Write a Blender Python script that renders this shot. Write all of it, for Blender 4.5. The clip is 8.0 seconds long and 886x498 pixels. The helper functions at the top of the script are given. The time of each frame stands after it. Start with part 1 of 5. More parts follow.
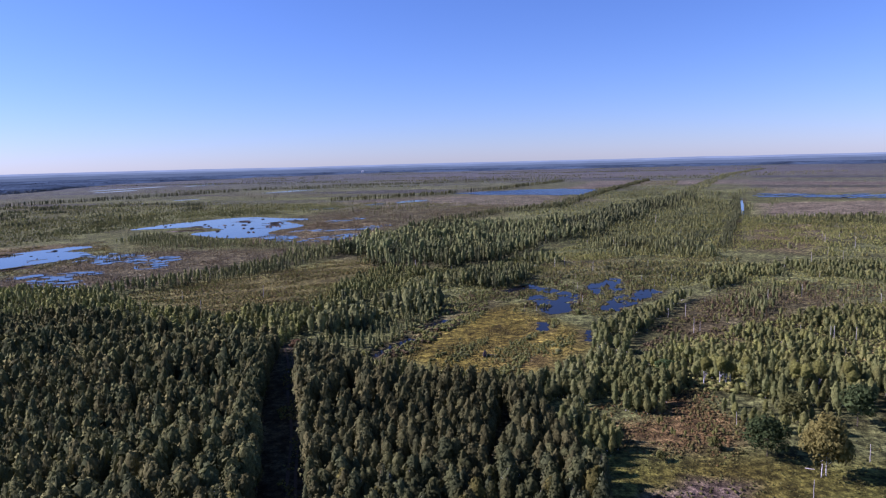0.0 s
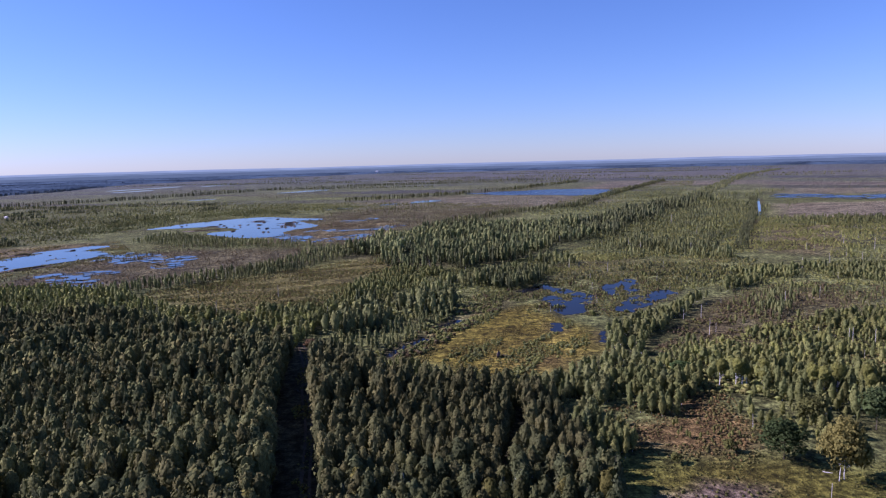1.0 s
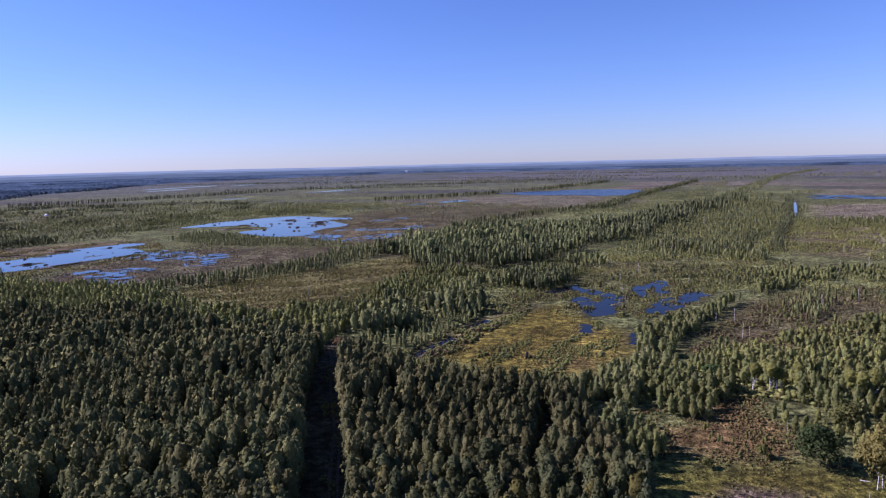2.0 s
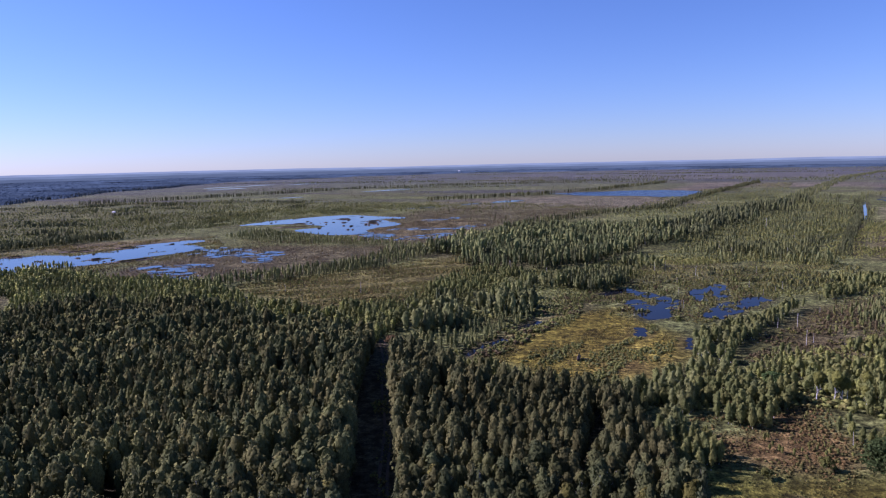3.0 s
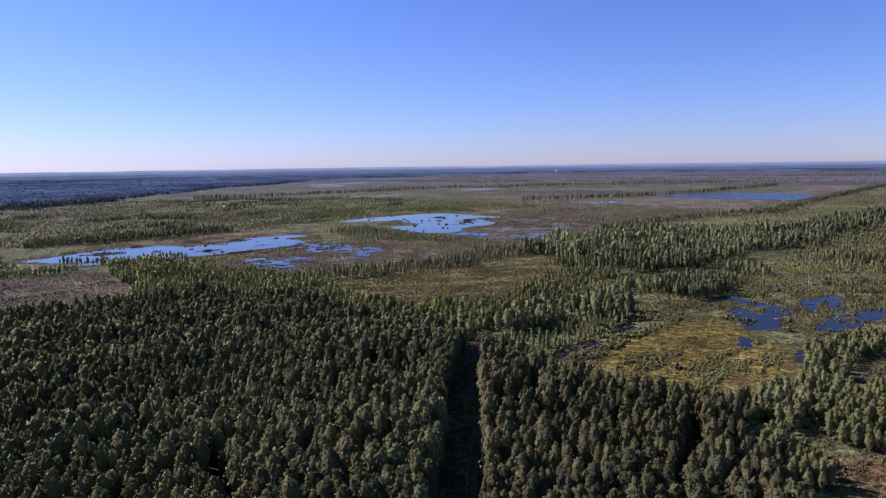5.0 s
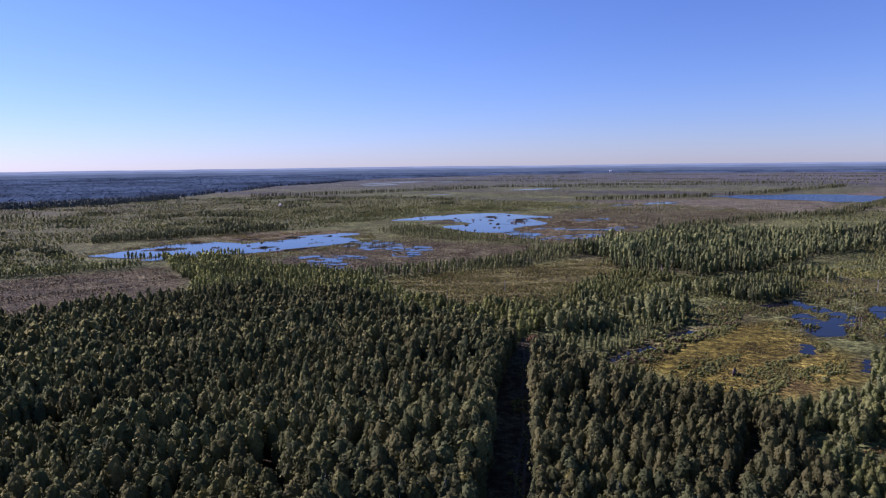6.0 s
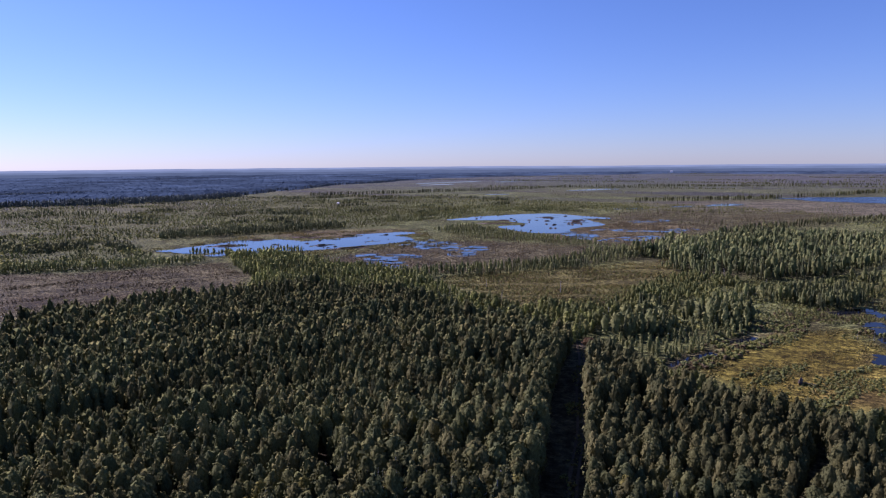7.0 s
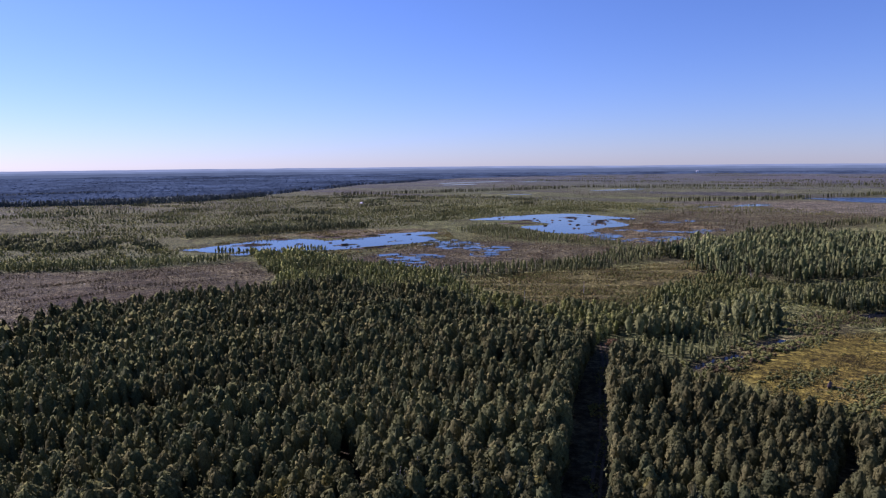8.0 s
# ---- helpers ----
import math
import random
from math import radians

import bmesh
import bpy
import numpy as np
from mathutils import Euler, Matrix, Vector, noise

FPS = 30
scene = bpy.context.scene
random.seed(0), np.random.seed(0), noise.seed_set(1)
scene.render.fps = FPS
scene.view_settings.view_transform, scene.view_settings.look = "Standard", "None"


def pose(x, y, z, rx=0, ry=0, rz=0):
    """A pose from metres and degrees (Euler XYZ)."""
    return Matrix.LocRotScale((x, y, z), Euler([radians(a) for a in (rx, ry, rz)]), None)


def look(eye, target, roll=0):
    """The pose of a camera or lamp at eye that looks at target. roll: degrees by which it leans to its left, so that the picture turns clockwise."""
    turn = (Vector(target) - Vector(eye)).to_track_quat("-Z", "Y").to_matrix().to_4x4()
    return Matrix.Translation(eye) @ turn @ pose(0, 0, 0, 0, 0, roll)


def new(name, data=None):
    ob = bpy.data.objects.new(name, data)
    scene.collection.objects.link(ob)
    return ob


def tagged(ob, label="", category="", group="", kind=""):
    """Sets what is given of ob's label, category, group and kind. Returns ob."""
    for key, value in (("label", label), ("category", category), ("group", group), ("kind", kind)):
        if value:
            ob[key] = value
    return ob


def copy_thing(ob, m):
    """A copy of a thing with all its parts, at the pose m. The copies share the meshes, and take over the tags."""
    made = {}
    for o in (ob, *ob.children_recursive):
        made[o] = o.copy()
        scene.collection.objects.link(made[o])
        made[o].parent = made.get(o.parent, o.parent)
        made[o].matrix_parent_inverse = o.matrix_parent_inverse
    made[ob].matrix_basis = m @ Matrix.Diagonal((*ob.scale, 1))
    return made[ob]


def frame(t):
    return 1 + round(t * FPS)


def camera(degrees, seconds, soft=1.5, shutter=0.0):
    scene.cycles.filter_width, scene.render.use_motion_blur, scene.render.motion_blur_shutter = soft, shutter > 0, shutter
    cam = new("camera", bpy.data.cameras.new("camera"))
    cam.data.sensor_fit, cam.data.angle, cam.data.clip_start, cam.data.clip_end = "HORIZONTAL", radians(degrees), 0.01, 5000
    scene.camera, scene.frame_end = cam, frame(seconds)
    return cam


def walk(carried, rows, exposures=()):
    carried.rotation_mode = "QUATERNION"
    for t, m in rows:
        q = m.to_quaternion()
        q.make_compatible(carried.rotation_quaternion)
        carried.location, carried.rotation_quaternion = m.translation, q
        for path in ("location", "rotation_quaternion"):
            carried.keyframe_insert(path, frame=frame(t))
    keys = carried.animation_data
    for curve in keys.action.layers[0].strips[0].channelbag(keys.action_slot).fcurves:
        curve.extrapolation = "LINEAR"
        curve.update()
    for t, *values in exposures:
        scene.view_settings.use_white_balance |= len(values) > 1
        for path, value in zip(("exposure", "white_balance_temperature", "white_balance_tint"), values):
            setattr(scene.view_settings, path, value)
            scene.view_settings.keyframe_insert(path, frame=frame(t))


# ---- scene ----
# The camera hovers 70 m above a wooded bog and turns slowly to its left.
EYE_HEIGHT = 70.0
cam = camera(67.0, 8.0, soft=1.2)


def hover(yaw, pitch, roll):
    return pose(0, 0, EYE_HEIGHT, 90 + pitch, 0, yaw) @ pose(0, 0, 0, 0, 0, roll)


PATH = [
    (0.0, hover(0.000, -7.546, -1.478)),
    (0.5, hover(0.557, -7.523, -1.527)),
    (1.0, hover(1.199, -7.499, -1.507)),
    (2.5, hover(5.695, -7.407, -1.376)),
    (3.0, hover(8.160, -7.357, -1.316)),
    (3.5, hover(10.584, -7.322, -1.169)),
    (4.0, hover(12.829, -7.301, -1.082)),
    (4.5, hover(14.446, -7.280, -0.974)),
    (6.0, hover(20.668, -7.263, -0.722)),
    (6.5, hover(23.051, -7.239, -0.674)),
    (7.0, hover(25.427, -7.236, -0.512)),
    (7.5, hover(26.695, -7.258, -0.472)),
    (8.0, hover(27.379, -7.223, -0.556)),
]
walk(cam, PATH, exposures=[(0.0, 0.8, 5200, 43), (8.0, 0.64, 5200 + 120, 43 + 2)])

# ---- light: clear sky, sun from the side ----
SUN_ELEVATION, SUN_LEFT = 33.0, 85.0
world = bpy.data.worlds.new("clear_sky")
scene.world = world
world.use_nodes = True
wn, wl = world.node_tree.nodes, world.node_tree.links
sky = wn.new("ShaderNodeTexSky")
sky.sky_type, sky.sun_disc = "NISHITA", False
sky.sun_elevation, sky.sun_rotation = radians(SUN_ELEVATION), radians(-SUN_LEFT)
sky.altitude, sky.air_density, sky.dust_density, sky.ozone_density = 0, 1.0, 0.12, 5.2
clear = wn.new("ShaderNodeMix")
clear.data_type, clear.blend_type = "RGBA", "MULTIPLY"
clear.inputs["Factor"].default_value = 1.0
clear.inputs["B"].default_value = (0.925, 0.985, 1.06, 1)
wl.new(sky.outputs["Color"], clear.inputs["A"])
wl.new(clear.outputs["Result"], wn["Background"].inputs["Color"])
wn["Background"].inputs["Strength"].default_value = 0.0625
sun_data = bpy.data.lights.new("sun", "SUN")
sun_data.energy, sun_data.angle, sun_data.color = 5.0, radians(0.53), (1.0, 0.88, 0.79)
sun = new("sun", sun_data)
toward = Vector((-math.sin(radians(SUN_LEFT)), math.cos(radians(SUN_LEFT)), math.tan(radians(SUN_ELEVATION))))
sun.matrix_world = look(toward * 500, (0, 0, 0))


# ---- materials ----
def material(name, rough=0.8, spec=0.2):
    m = bpy.data.materials.new(name)
    m.use_nodes = True
    b = m.node_tree.nodes["Principled BSDF"]
    b.inputs["Roughness"].default_value = rough
    b.inputs["Specular IOR Level"].default_value = spec
    return m, m.node_tree.nodes, m.node_tree.links, b


def noise_node(nodes, links, scale, detail=4, rough=0.6, stretch=(1, 1, 1), turn=0.0):
    """Noise in metres of the world."""
    geo = nodes.new("ShaderNodeNewGeometry")
    mp = nodes.new("ShaderNodeMapping")
    mp.inputs["Scale"].default_value = stretch
    mp.inputs["Rotation"].default_value = (0, 0, turn)
    tex = nodes.new("ShaderNodeTexNoise")
    tex.inputs["Scale"].default_value, tex.inputs["Detail"].default_value, tex.inputs["Roughness"].default_value = scale, detail, rough
    links.new(geo.outputs["Position"], mp.inputs["Vector"])
    links.new(mp.outputs["Vector"], tex.inputs["Vector"])
    return tex.outputs["Fac"]


def spread(nodes, links, value, low, high, from_low=0.3, from_high=0.7):
    r = nodes.new("ShaderNodeMapRange")
    r.inputs["From Min"].default_value, r.inputs["From Max"].default_value = from_low, from_high
    r.inputs["To Min"].default_value, r.inputs["To Max"].default_value = low, high
    links.new(value, r.inputs["Value"])
    return r.outputs["Result"]


def times(nodes, links, a, b):
    n = nodes.new("ShaderNodeMath")
    n.operation = "MULTIPLY"
    links.new(a, n.inputs[0])
    links.new(b, n.inputs[1])
    return n.outputs[0]


def scaled(nodes, links, colour, value):
    n = nodes.new("ShaderNodeVectorMath")
    n.operation = "SCALE"
    links.new(colour, n.inputs[0])
    links.new(value, n.inputs["Scale"])
    return n.outputs[0]


def bumped(nodes, links, shader, height, distance, strength=1.0):
    b = nodes.new("ShaderNodeBump")
    b.inputs["Strength"].default_value, b.inputs["Distance"].default_value = strength, distance
    links.new(height, b.inputs["Height"])
    links.new(b.outputs["Normal"], shader.inputs["Normal"])


def ground_material():
    """Land cover from the sheet's own colour, broken up by tussocks and litter."""
    m, n, l, b = material("bog_ground", 0.95, 0.08)
    col = n.new("ShaderNodeAttribute")
    col.attribute_name = "cover"
    fine = noise_node(n, l, 1.3, 5, 0.7)
    mid = noise_node(n, l, 0.16, 4, 0.65)
    wide = noise_node(n, l, 0.022, 3, 0.6, (1, 2.2, 1), 0.5)
    f = times(n, l, spread(n, l, fine, 0.5, 1.5), spread(n, l, mid, 0.48, 1.52))
    clumps = noise_node(n, l, 0.5, 3, 0.6)
    f = times(n, l, f, spread(n, l, wide, 0.75, 1.18))
    f = times(n, l, f, spread(n, l, clumps, 0.5, 1.3, 0.4, 0.6))
    tussocks = noise_node(n, l, 0.33, 4, 0.7)
    f = times(n, l, f, spread(n, l, tussocks, 0.5, 1.2, 0.44, 0.56))
    patches = noise_node(n, l, 0.06, 4, 0.6)
    f = times(n, l, f, spread(n, l, patches, 0.7, 1.14, 0.38, 0.62))
    l.new(scaled(n, l, col.outputs["Color"], f), b.inputs["Base Color"])
    bumped(n, l, b, times(n, l, fine, clumps), 2.2, 1.0)
    return m


def leaf_material(name, by_object, glow_through=0.36, round_crowns=True, gloss=0.04, grain=3.0):
    """Leaves: the tree's own tint, uneven from clump to clump and leaf to leaf, some light passing through."""
    m, n, l, b = material(name, 0.8, gloss)
    col = n.new("ShaderNodeAttribute")
    col.attribute_name = "tint"
    geo = n.new("ShaderNodeNewGeometry")
    leaves = noise_node(n, l, grain, 4, 0.75, (1, 1, 0.6))
    f = times(n, l, spread(n, l, geo.outputs["Random Per Island"], 0.94, 1.06, 0, 1), spread(n, l, leaves, 0.5, 1.5, 0.32, 0.68))
    if by_object:
        info = n.new("ShaderNodeObjectInfo")
        f = times(n, l, f, spread(n, l, info.outputs["Random"], 0.75, 1.25, 0, 1))
    c = scaled(n, l, col.outputs["Color"], f)
    l.new(c, b.inputs["Base Color"])
    relief = n.new("ShaderNodeBump")
    relief.inputs["Strength"].default_value, relief.inputs["Distance"].default_value = 0.6, 0.35
    l.new(leaves, relief.inputs["Height"])
    if round_crowns:
        lean = n.new("ShaderNodeAttribute")
        lean.attribute_name = "lean"
        way = n.new("ShaderNodeVectorTransform")
        way.vector_type, way.convert_from, way.convert_to = "NORMAL", "OBJECT", "WORLD"
        l.new(lean.outputs["Vector"], way.inputs[0])
        l.new(way.outputs[0], relief.inputs["Normal"])
    l.new(relief.outputs["Normal"], b.inputs["Normal"])
    tr = n.new("ShaderNodeBsdfTranslucent")
    l.new(c, tr.inputs["Color"])
    mix = n.new("ShaderNodeMixShader")
    mix.inputs[0].default_value = glow_through
    l.new(b.outputs[0], mix.inputs[1])
    l.new(tr.outputs[0], mix.inputs[2])
    l.new(mix.outputs[0], n["Material Output"].inputs["Surface"])
    return m


def bark_material(name, light, dark, scale):
    m, n, l, b = material(name, 0.85, 0.15)
    ramp = n.new("ShaderNodeMix")
    ramp.data_type = "RGBA"
    ramp.inputs["A"].default_value, ramp.inputs["B"].default_value = (*dark, 1), (*light, 1)
    v = noise_node(n, l, scale, 4, 0.7, (1, 1, 2.5))
    l.new(spread(n, l, v, 0, 1, 0.38, 0.52), ramp.inputs["Factor"])
    l.new(ramp.outputs["Result"], b.inputs["Base Color"])
    bumped(n, l, b, v, 0.03)
    return m


def water_material(name, rough, ripple, tint, ior=1.33):
    m, n, l, b = material(name, rough, 0.5)
    b.inputs["IOR"].default_value = ior
    ramp = n.new("ShaderNodeMix")
    ramp.data_type = "RGBA"
    ramp.inputs["A"].default_value = (*tint, 1)
    ramp.inputs["B"].default_value = (tint[0] * 2.2, tint[1] * 1.8, tint[2] * 1.3, 1)
    l.new(spread(n, l, noise_node(n, l, 0.05, 3), 0, 1), ramp.inputs["Factor"])
    l.new(ramp.outputs["Result"], b.inputs["Base Color"])
    bumped(n, l, b, noise_node(n, l, 0.9, 3, 0.6), ripple)
    return m


def earth_material(name, colour, scale=2.0, contrast=0.5):
    m, n, l, b = material(name, 0.95, 0.08)
    base = n.new("ShaderNodeRGB")
    base.outputs[0].default_value = (*colour, 1)
    a = noise_node(n, l, scale, 5, 0.7)
    w = noise_node(n, l, scale * 0.13, 3)
    f = times(n, l, spread(n, l, a, 1 - contrast, 1 + contrast), spread(n, l, w, 0.75, 1.25))
    l.new(scaled(n, l, base.outputs[0], f), b.inputs["Base Color"])
    bumped(n, l, b, a, 0.08)
    return m


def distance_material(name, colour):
    """Wooded country some kilometres off; the hazy air before it is put in as a bluish glow."""
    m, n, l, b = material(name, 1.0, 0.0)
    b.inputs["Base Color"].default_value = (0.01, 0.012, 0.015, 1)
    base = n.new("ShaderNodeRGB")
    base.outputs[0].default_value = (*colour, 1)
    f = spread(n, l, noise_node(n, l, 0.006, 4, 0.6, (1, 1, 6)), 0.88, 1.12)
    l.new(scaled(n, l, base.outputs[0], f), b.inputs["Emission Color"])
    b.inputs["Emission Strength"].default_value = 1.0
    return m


GROUND = ground_material()
LEAF = leaf_material("leaves", False)
LEAF_SINGLE = leaf_material("leaves_of_single_trees", True)
BRUSH = leaf_material("brushwood", False, 0.25)
CANOPY = leaf_material("distant_canopy", False, 0.0, False, 0.0)
BIRCH_BARK = bark_material("birch_bark", (0.62, 0.6, 0.55), (0.08, 0.07, 0.06), 2.2)
DARK_BARK = bark_material("dark_bark", (0.14, 0.11, 0.085), (0.05, 0.04, 0.03), 3.0)
DEAD_WOOD = bark_material("bleached_dead_wood", (0.46, 0.43, 0.38), (0.22, 0.2, 0.17), 2.5)
LAKE = water_material("lake_water", 0.07, 0.012, (0.012, 0.016, 0.014))
WINDY = water_material("ruffled_lake_water", 0.22, 1.0, (0.01, 0.02, 0.04))
POND = water_material("dark_bog_water", 0.05, 0.006, (0.006, 0.008, 0.012), 1.13)
RUT = earth_material("rutted_earth", (0.075, 0.058, 0.036))
PEAT = earth_material("bare_peat_and_chips", (0.13, 0.1, 0.085), 3.5, 0.6)
WHITE_WALL = earth_material("whitewashed_wall", (0.75, 0.73, 0.7), 1.0, 0.1)
ROOF = earth_material("pale_metal_roof", (0.62, 0.6, 0.57), 1.0, 0.2)
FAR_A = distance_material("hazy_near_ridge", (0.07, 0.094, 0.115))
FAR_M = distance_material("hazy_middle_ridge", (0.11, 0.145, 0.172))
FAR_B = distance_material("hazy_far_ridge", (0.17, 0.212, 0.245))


# ---- numbers on the plan ----
def lattice(ix, iy, seed):
    h = (ix.astype(np.int64) * 374761393 + iy.astype(np.int64) * 668265263 + seed * 974711) & 0x7FFFFFFF
    h = ((h ^ (h >> 13)) * 1274126177) & 0x7FFFFFFF
    return ((h ^ (h >> 16)) & 0xFFFF) / 65535.0


def value_noise(x, y, seed):
    ix, iy = np.floor(x), np.floor(y)
    fx, fy = x - ix, y - iy
    fx, fy = fx * fx * (3 - 2 * fx), fy * fy * (3 - 2 * fy)
    a, b = lattice(ix, iy, seed), lattice(ix + 1, iy, seed)
    c, d = lattice(ix, iy + 1, seed), lattice(ix + 1, iy + 1, seed)
    return (a * (1 - fx) + b * fx) * (1 - fy) + (c * (1 - fx) + d * fx) * fy


def fbm(x, y, size, seed, octaves=3):
    """Noise about -1 to 1 with lumps of that size in metres."""
    total, amp, norm = 0.0, 1.0, 0.0
    for i in range(octaves):
        total = total + amp * (2 * value_noise(x / size, y / size, seed + i * 17) - 1)
        norm, amp, size = norm + amp, amp * 0.55, size * 0.47
    return total / norm * 1.5


def turned(x, y, degrees):
    c, s = math.cos(radians(degrees)), math.sin(radians(degrees))
    return x * c + y * s, -x * s + y * c


def limb_distance(x, y, a, b, ra, rb=None):
    """Distance to a tapered stroke from a to b; negative inside."""
    rb = ra if rb is None else rb
    dx, dy = b[0] - a[0], b[1] - a[1]
    t = np.clip(((x - a[0]) * dx + (y - a[1]) * dy) / max(dx * dx + dy * dy, 1e-6), 0, 1)
    return np.hypot(x - a[0] - t * dx, y - a[1] - t * dy) - (ra + (rb - ra) * t)


def inside_distance(x, y, corners):
    """Distance to a many-sided region; negative inside."""
    best, inside = np.full(np.shape(x), 1e9), np.zeros(np.shape(x), bool)
    for (ax, ay), (bx, by) in zip(corners, corners[1:] + corners[:1]):
        best = np.minimum(best, limb_distance(x, y, (ax, ay), (bx, by), 0))
        if ay != by:
            inside ^= ((ay > y) != (by > y)) & (x < (bx - ax) * (y - ay) / (by - ay) + ax)
    return np.where(inside, -best, best)


class Water:
    """A lake or pool: strokes of water less strokes of reed, with ragged banks."""

    def __init__(self, label, mat, cell, wet, dry=(), rough=2.0, size=14.0, broken=0.0, seed=1, share=0.32):
        self.label, self.mat, self.cell, self.wet, self.dry = label, mat, cell, wet, dry
        self.rough, self.size, self.broken, self.seed, self.share = rough, size, broken, seed, share
        pts = [(p[0], p[1], s[2] if len(s) < 4 else max(s[2], s[3])) for s in wet for p in s[:2]]
        self.box = (min(p[0] - p[2] for p in pts) - 12, min(p[1] - p[2] for p in pts) - 12,
                    max(p[0] + p[2] for p in pts) + 12, max(p[1] + p[2] for p in pts) + 12)

    def distance(self, x, y):
        d = np.full(np.shape(x), 1e9)
        for s in self.wet:
            d = np.minimum(d, limb_distance(x, y, *s))
        d = d + self.rough * fbm(x, y, self.size, self.seed) + 0.3 * self.rough * fbm(x, y, self.size * 0.22, self.seed + 5)
        if self.broken:
            u, v = turned(x, y, 20)
            d = np.maximum(d, self.broken * (fbm(u * 0.4, v, 3.0 if self.cell < 3 else 10, self.seed + 9, 4) - self.share))
        for s in self.dry:
            d = np.maximum(d, -(limb_distance(x, y, *s) + 0.5 * self.rough * fbm(x, y, 7, self.seed + 3)))
        return d


WATERS = []


def water(*args, **more):
    WATERS.append(Water(*args, **more))


water("blue lake with reed islands and ragged boggy banks", LAKE, 1.6,
      [((-352, 768), (-306, 812), 8, 36), ((-310, 812), (-262, 868), 34, 38), ((-262, 868), (-186, 852), 36, 16), ((-240, 806), (-196, 756), 52, 36),
       ((-236, 700), (-200, 672), 26, 26), ((-212, 752), (-206, 690), 36, 26)],
      [((-308, 722), (-246, 742), 7, 3), ((-300, 772), (-274, 780), 2.5, 2), ((-262, 836), (-236, 842), 2.5, 2),
       ((-214, 800), (-192, 812), 2.5, 1.5), ((-208, 776), (-184, 780), 2, 2), ((-190, 820), (-172, 830), 2.5, 2), ((-205, 742), (-190, 745), 2, 1.5),
       ((-252, 880), (-240, 884), 2, 1.5), ((-225, 770), (-219, 773), 1.5, 1.5)], rough=3, size=22, seed=3)
water("broken strip of shallow water among brown reeds", LAKE, 1.0,
      [((-168, 655), (-134, 612), 18, 17), ((-134, 612), (-86, 648), 17, 16), ((-150, 704), (-96, 706), 12, 10), ((-84, 706), (-66, 738), 12, 14), ((-128, 812), (-112, 838), 14, 16)],
      rough=5, size=16, broken=22, seed=8, share=-0.05)
water("long blue lake between reeds and young trees", LAKE, 1.1,
      [((-452, 397), (-420, 424), 3, 22), ((-420, 424), (-405, 465), 30, 42), ((-398, 440), (-350, 480), 34, 34), ((-350, 490), (-325, 540), 34, 34),
       ((-352, 560), (-330, 600), 18, 12), ((-330, 545), (-308, 550), 24, 14), ((-388, 398), (-372, 416), 8, 12)],
      [((-434, 437), (-414, 456), 4.5, 5), ((-441, 492), (-424, 500), 6, 5), ((-414, 522), (-380, 536), 7, 7), ((-378, 548), (-360, 560), 6, 5), ((-352, 474), (-342, 487), 3, 3.5),
       ((-328, 452), (-296, 496), 4, 5), ((-296, 496), (-272, 522), 4, 3), ((-376, 596), (-358, 590), 5, 4), ((-325, 520), (-316, 527), 1.5, 2), ((-368, 520), (-360, 528), 1.6, 1.6),
       ((-390, 470), (-386, 476), 1.4, 1.2), ((-305, 560), (-296, 562), 1.8, 1.5), ((-340, 572), (-334, 574), 1.6, 1.4)], rough=3.5, size=20, seed=12)
water("shallow flooded reed marsh beside the lake", LAKE, 0.9,
      [((-278, 438), (-240, 448), 12, 11), ((-254, 428), (-226, 390), 15, 10), ((-264, 514), (-214, 510), 20, 16), ((-226, 508), (-206, 470), 14, 10), ((-284, 546), (-254, 534), 13, 12)],
      rough=4, size=12, broken=18, seed=17, share=-0.05)
water("wide wind-ruffled blue lake with a straight bank", WINDY, 5,
      [((32, 1418), (130, 1400), 14, 70), ((130, 1400), (238, 1400), 80, 100), ((238, 1420), (285, 1400), 100, 40), ((210, 1340), (240, 1290), 70, 50)], rough=9, size=60, seed=22)
water("dark blue bog pool with grassy spits", POND, 0.6,
      [((47, 332), (52, 304), 4, 8), ((52, 306), (62, 328), 7, 6), ((47, 362), (56, 350), 4.5, 4), ((54, 352), (64, 338), 5, 4)],
      [((56, 340), (64, 349), 1.6, 1.2), ((49, 345), (55, 341), 1.5, 1), ((60, 318), (67, 326), 1.2, 1)], rough=2.6, size=8, broken=9, seed=31, share=0.66)
water("dark blue bog pool split by tussock spits", POND, 0.6,
      [((79, 340), (84, 362), 4, 4), ((86, 352), (97, 376), 4, 5), ((88, 340), (92, 348), 3, 3)],
      [((84, 344), (90, 362), 1.3, 1), ((78, 352), (86, 352), 1, 1)], rough=2.6, size=7, broken=9, seed=35, share=0.66)
water("long dark bog pool under young trees", POND, 0.6, [((76, 303), (92, 324), 4.5, 7.5), ((92, 324), (106, 342), 7, 5)],
      [((84, 300), (90, 308), 1.2, 1)], rough=2.6, size=8, broken=9, seed=38, share=0.66)
water("small round dark pool in the yellow bog", POND, 0.5, [((39.5, 268), (41.5, 277), 2.3, 2.7)], rough=1.8, size=4, seed=41)
water("narrow dark water at the head of the creek", POND, 0.5, [((-26, 236), (-19, 250), 1.1, 1.7), ((-19, 250), (-14, 257), 2.0, 2.0)], rough=0.9, size=5, seed=44)
water("short dark stretch of creek water", POND, 0.5, [((-7, 278), (0, 288), 1.9, 2.2)], rough=0.7, size=5, seed=46)
water("dark water between grassy creek banks", POND, 0.6, [((33, 350), (42, 360), 2.5, 3.5)], rough=1.2, size=6, seed=47)
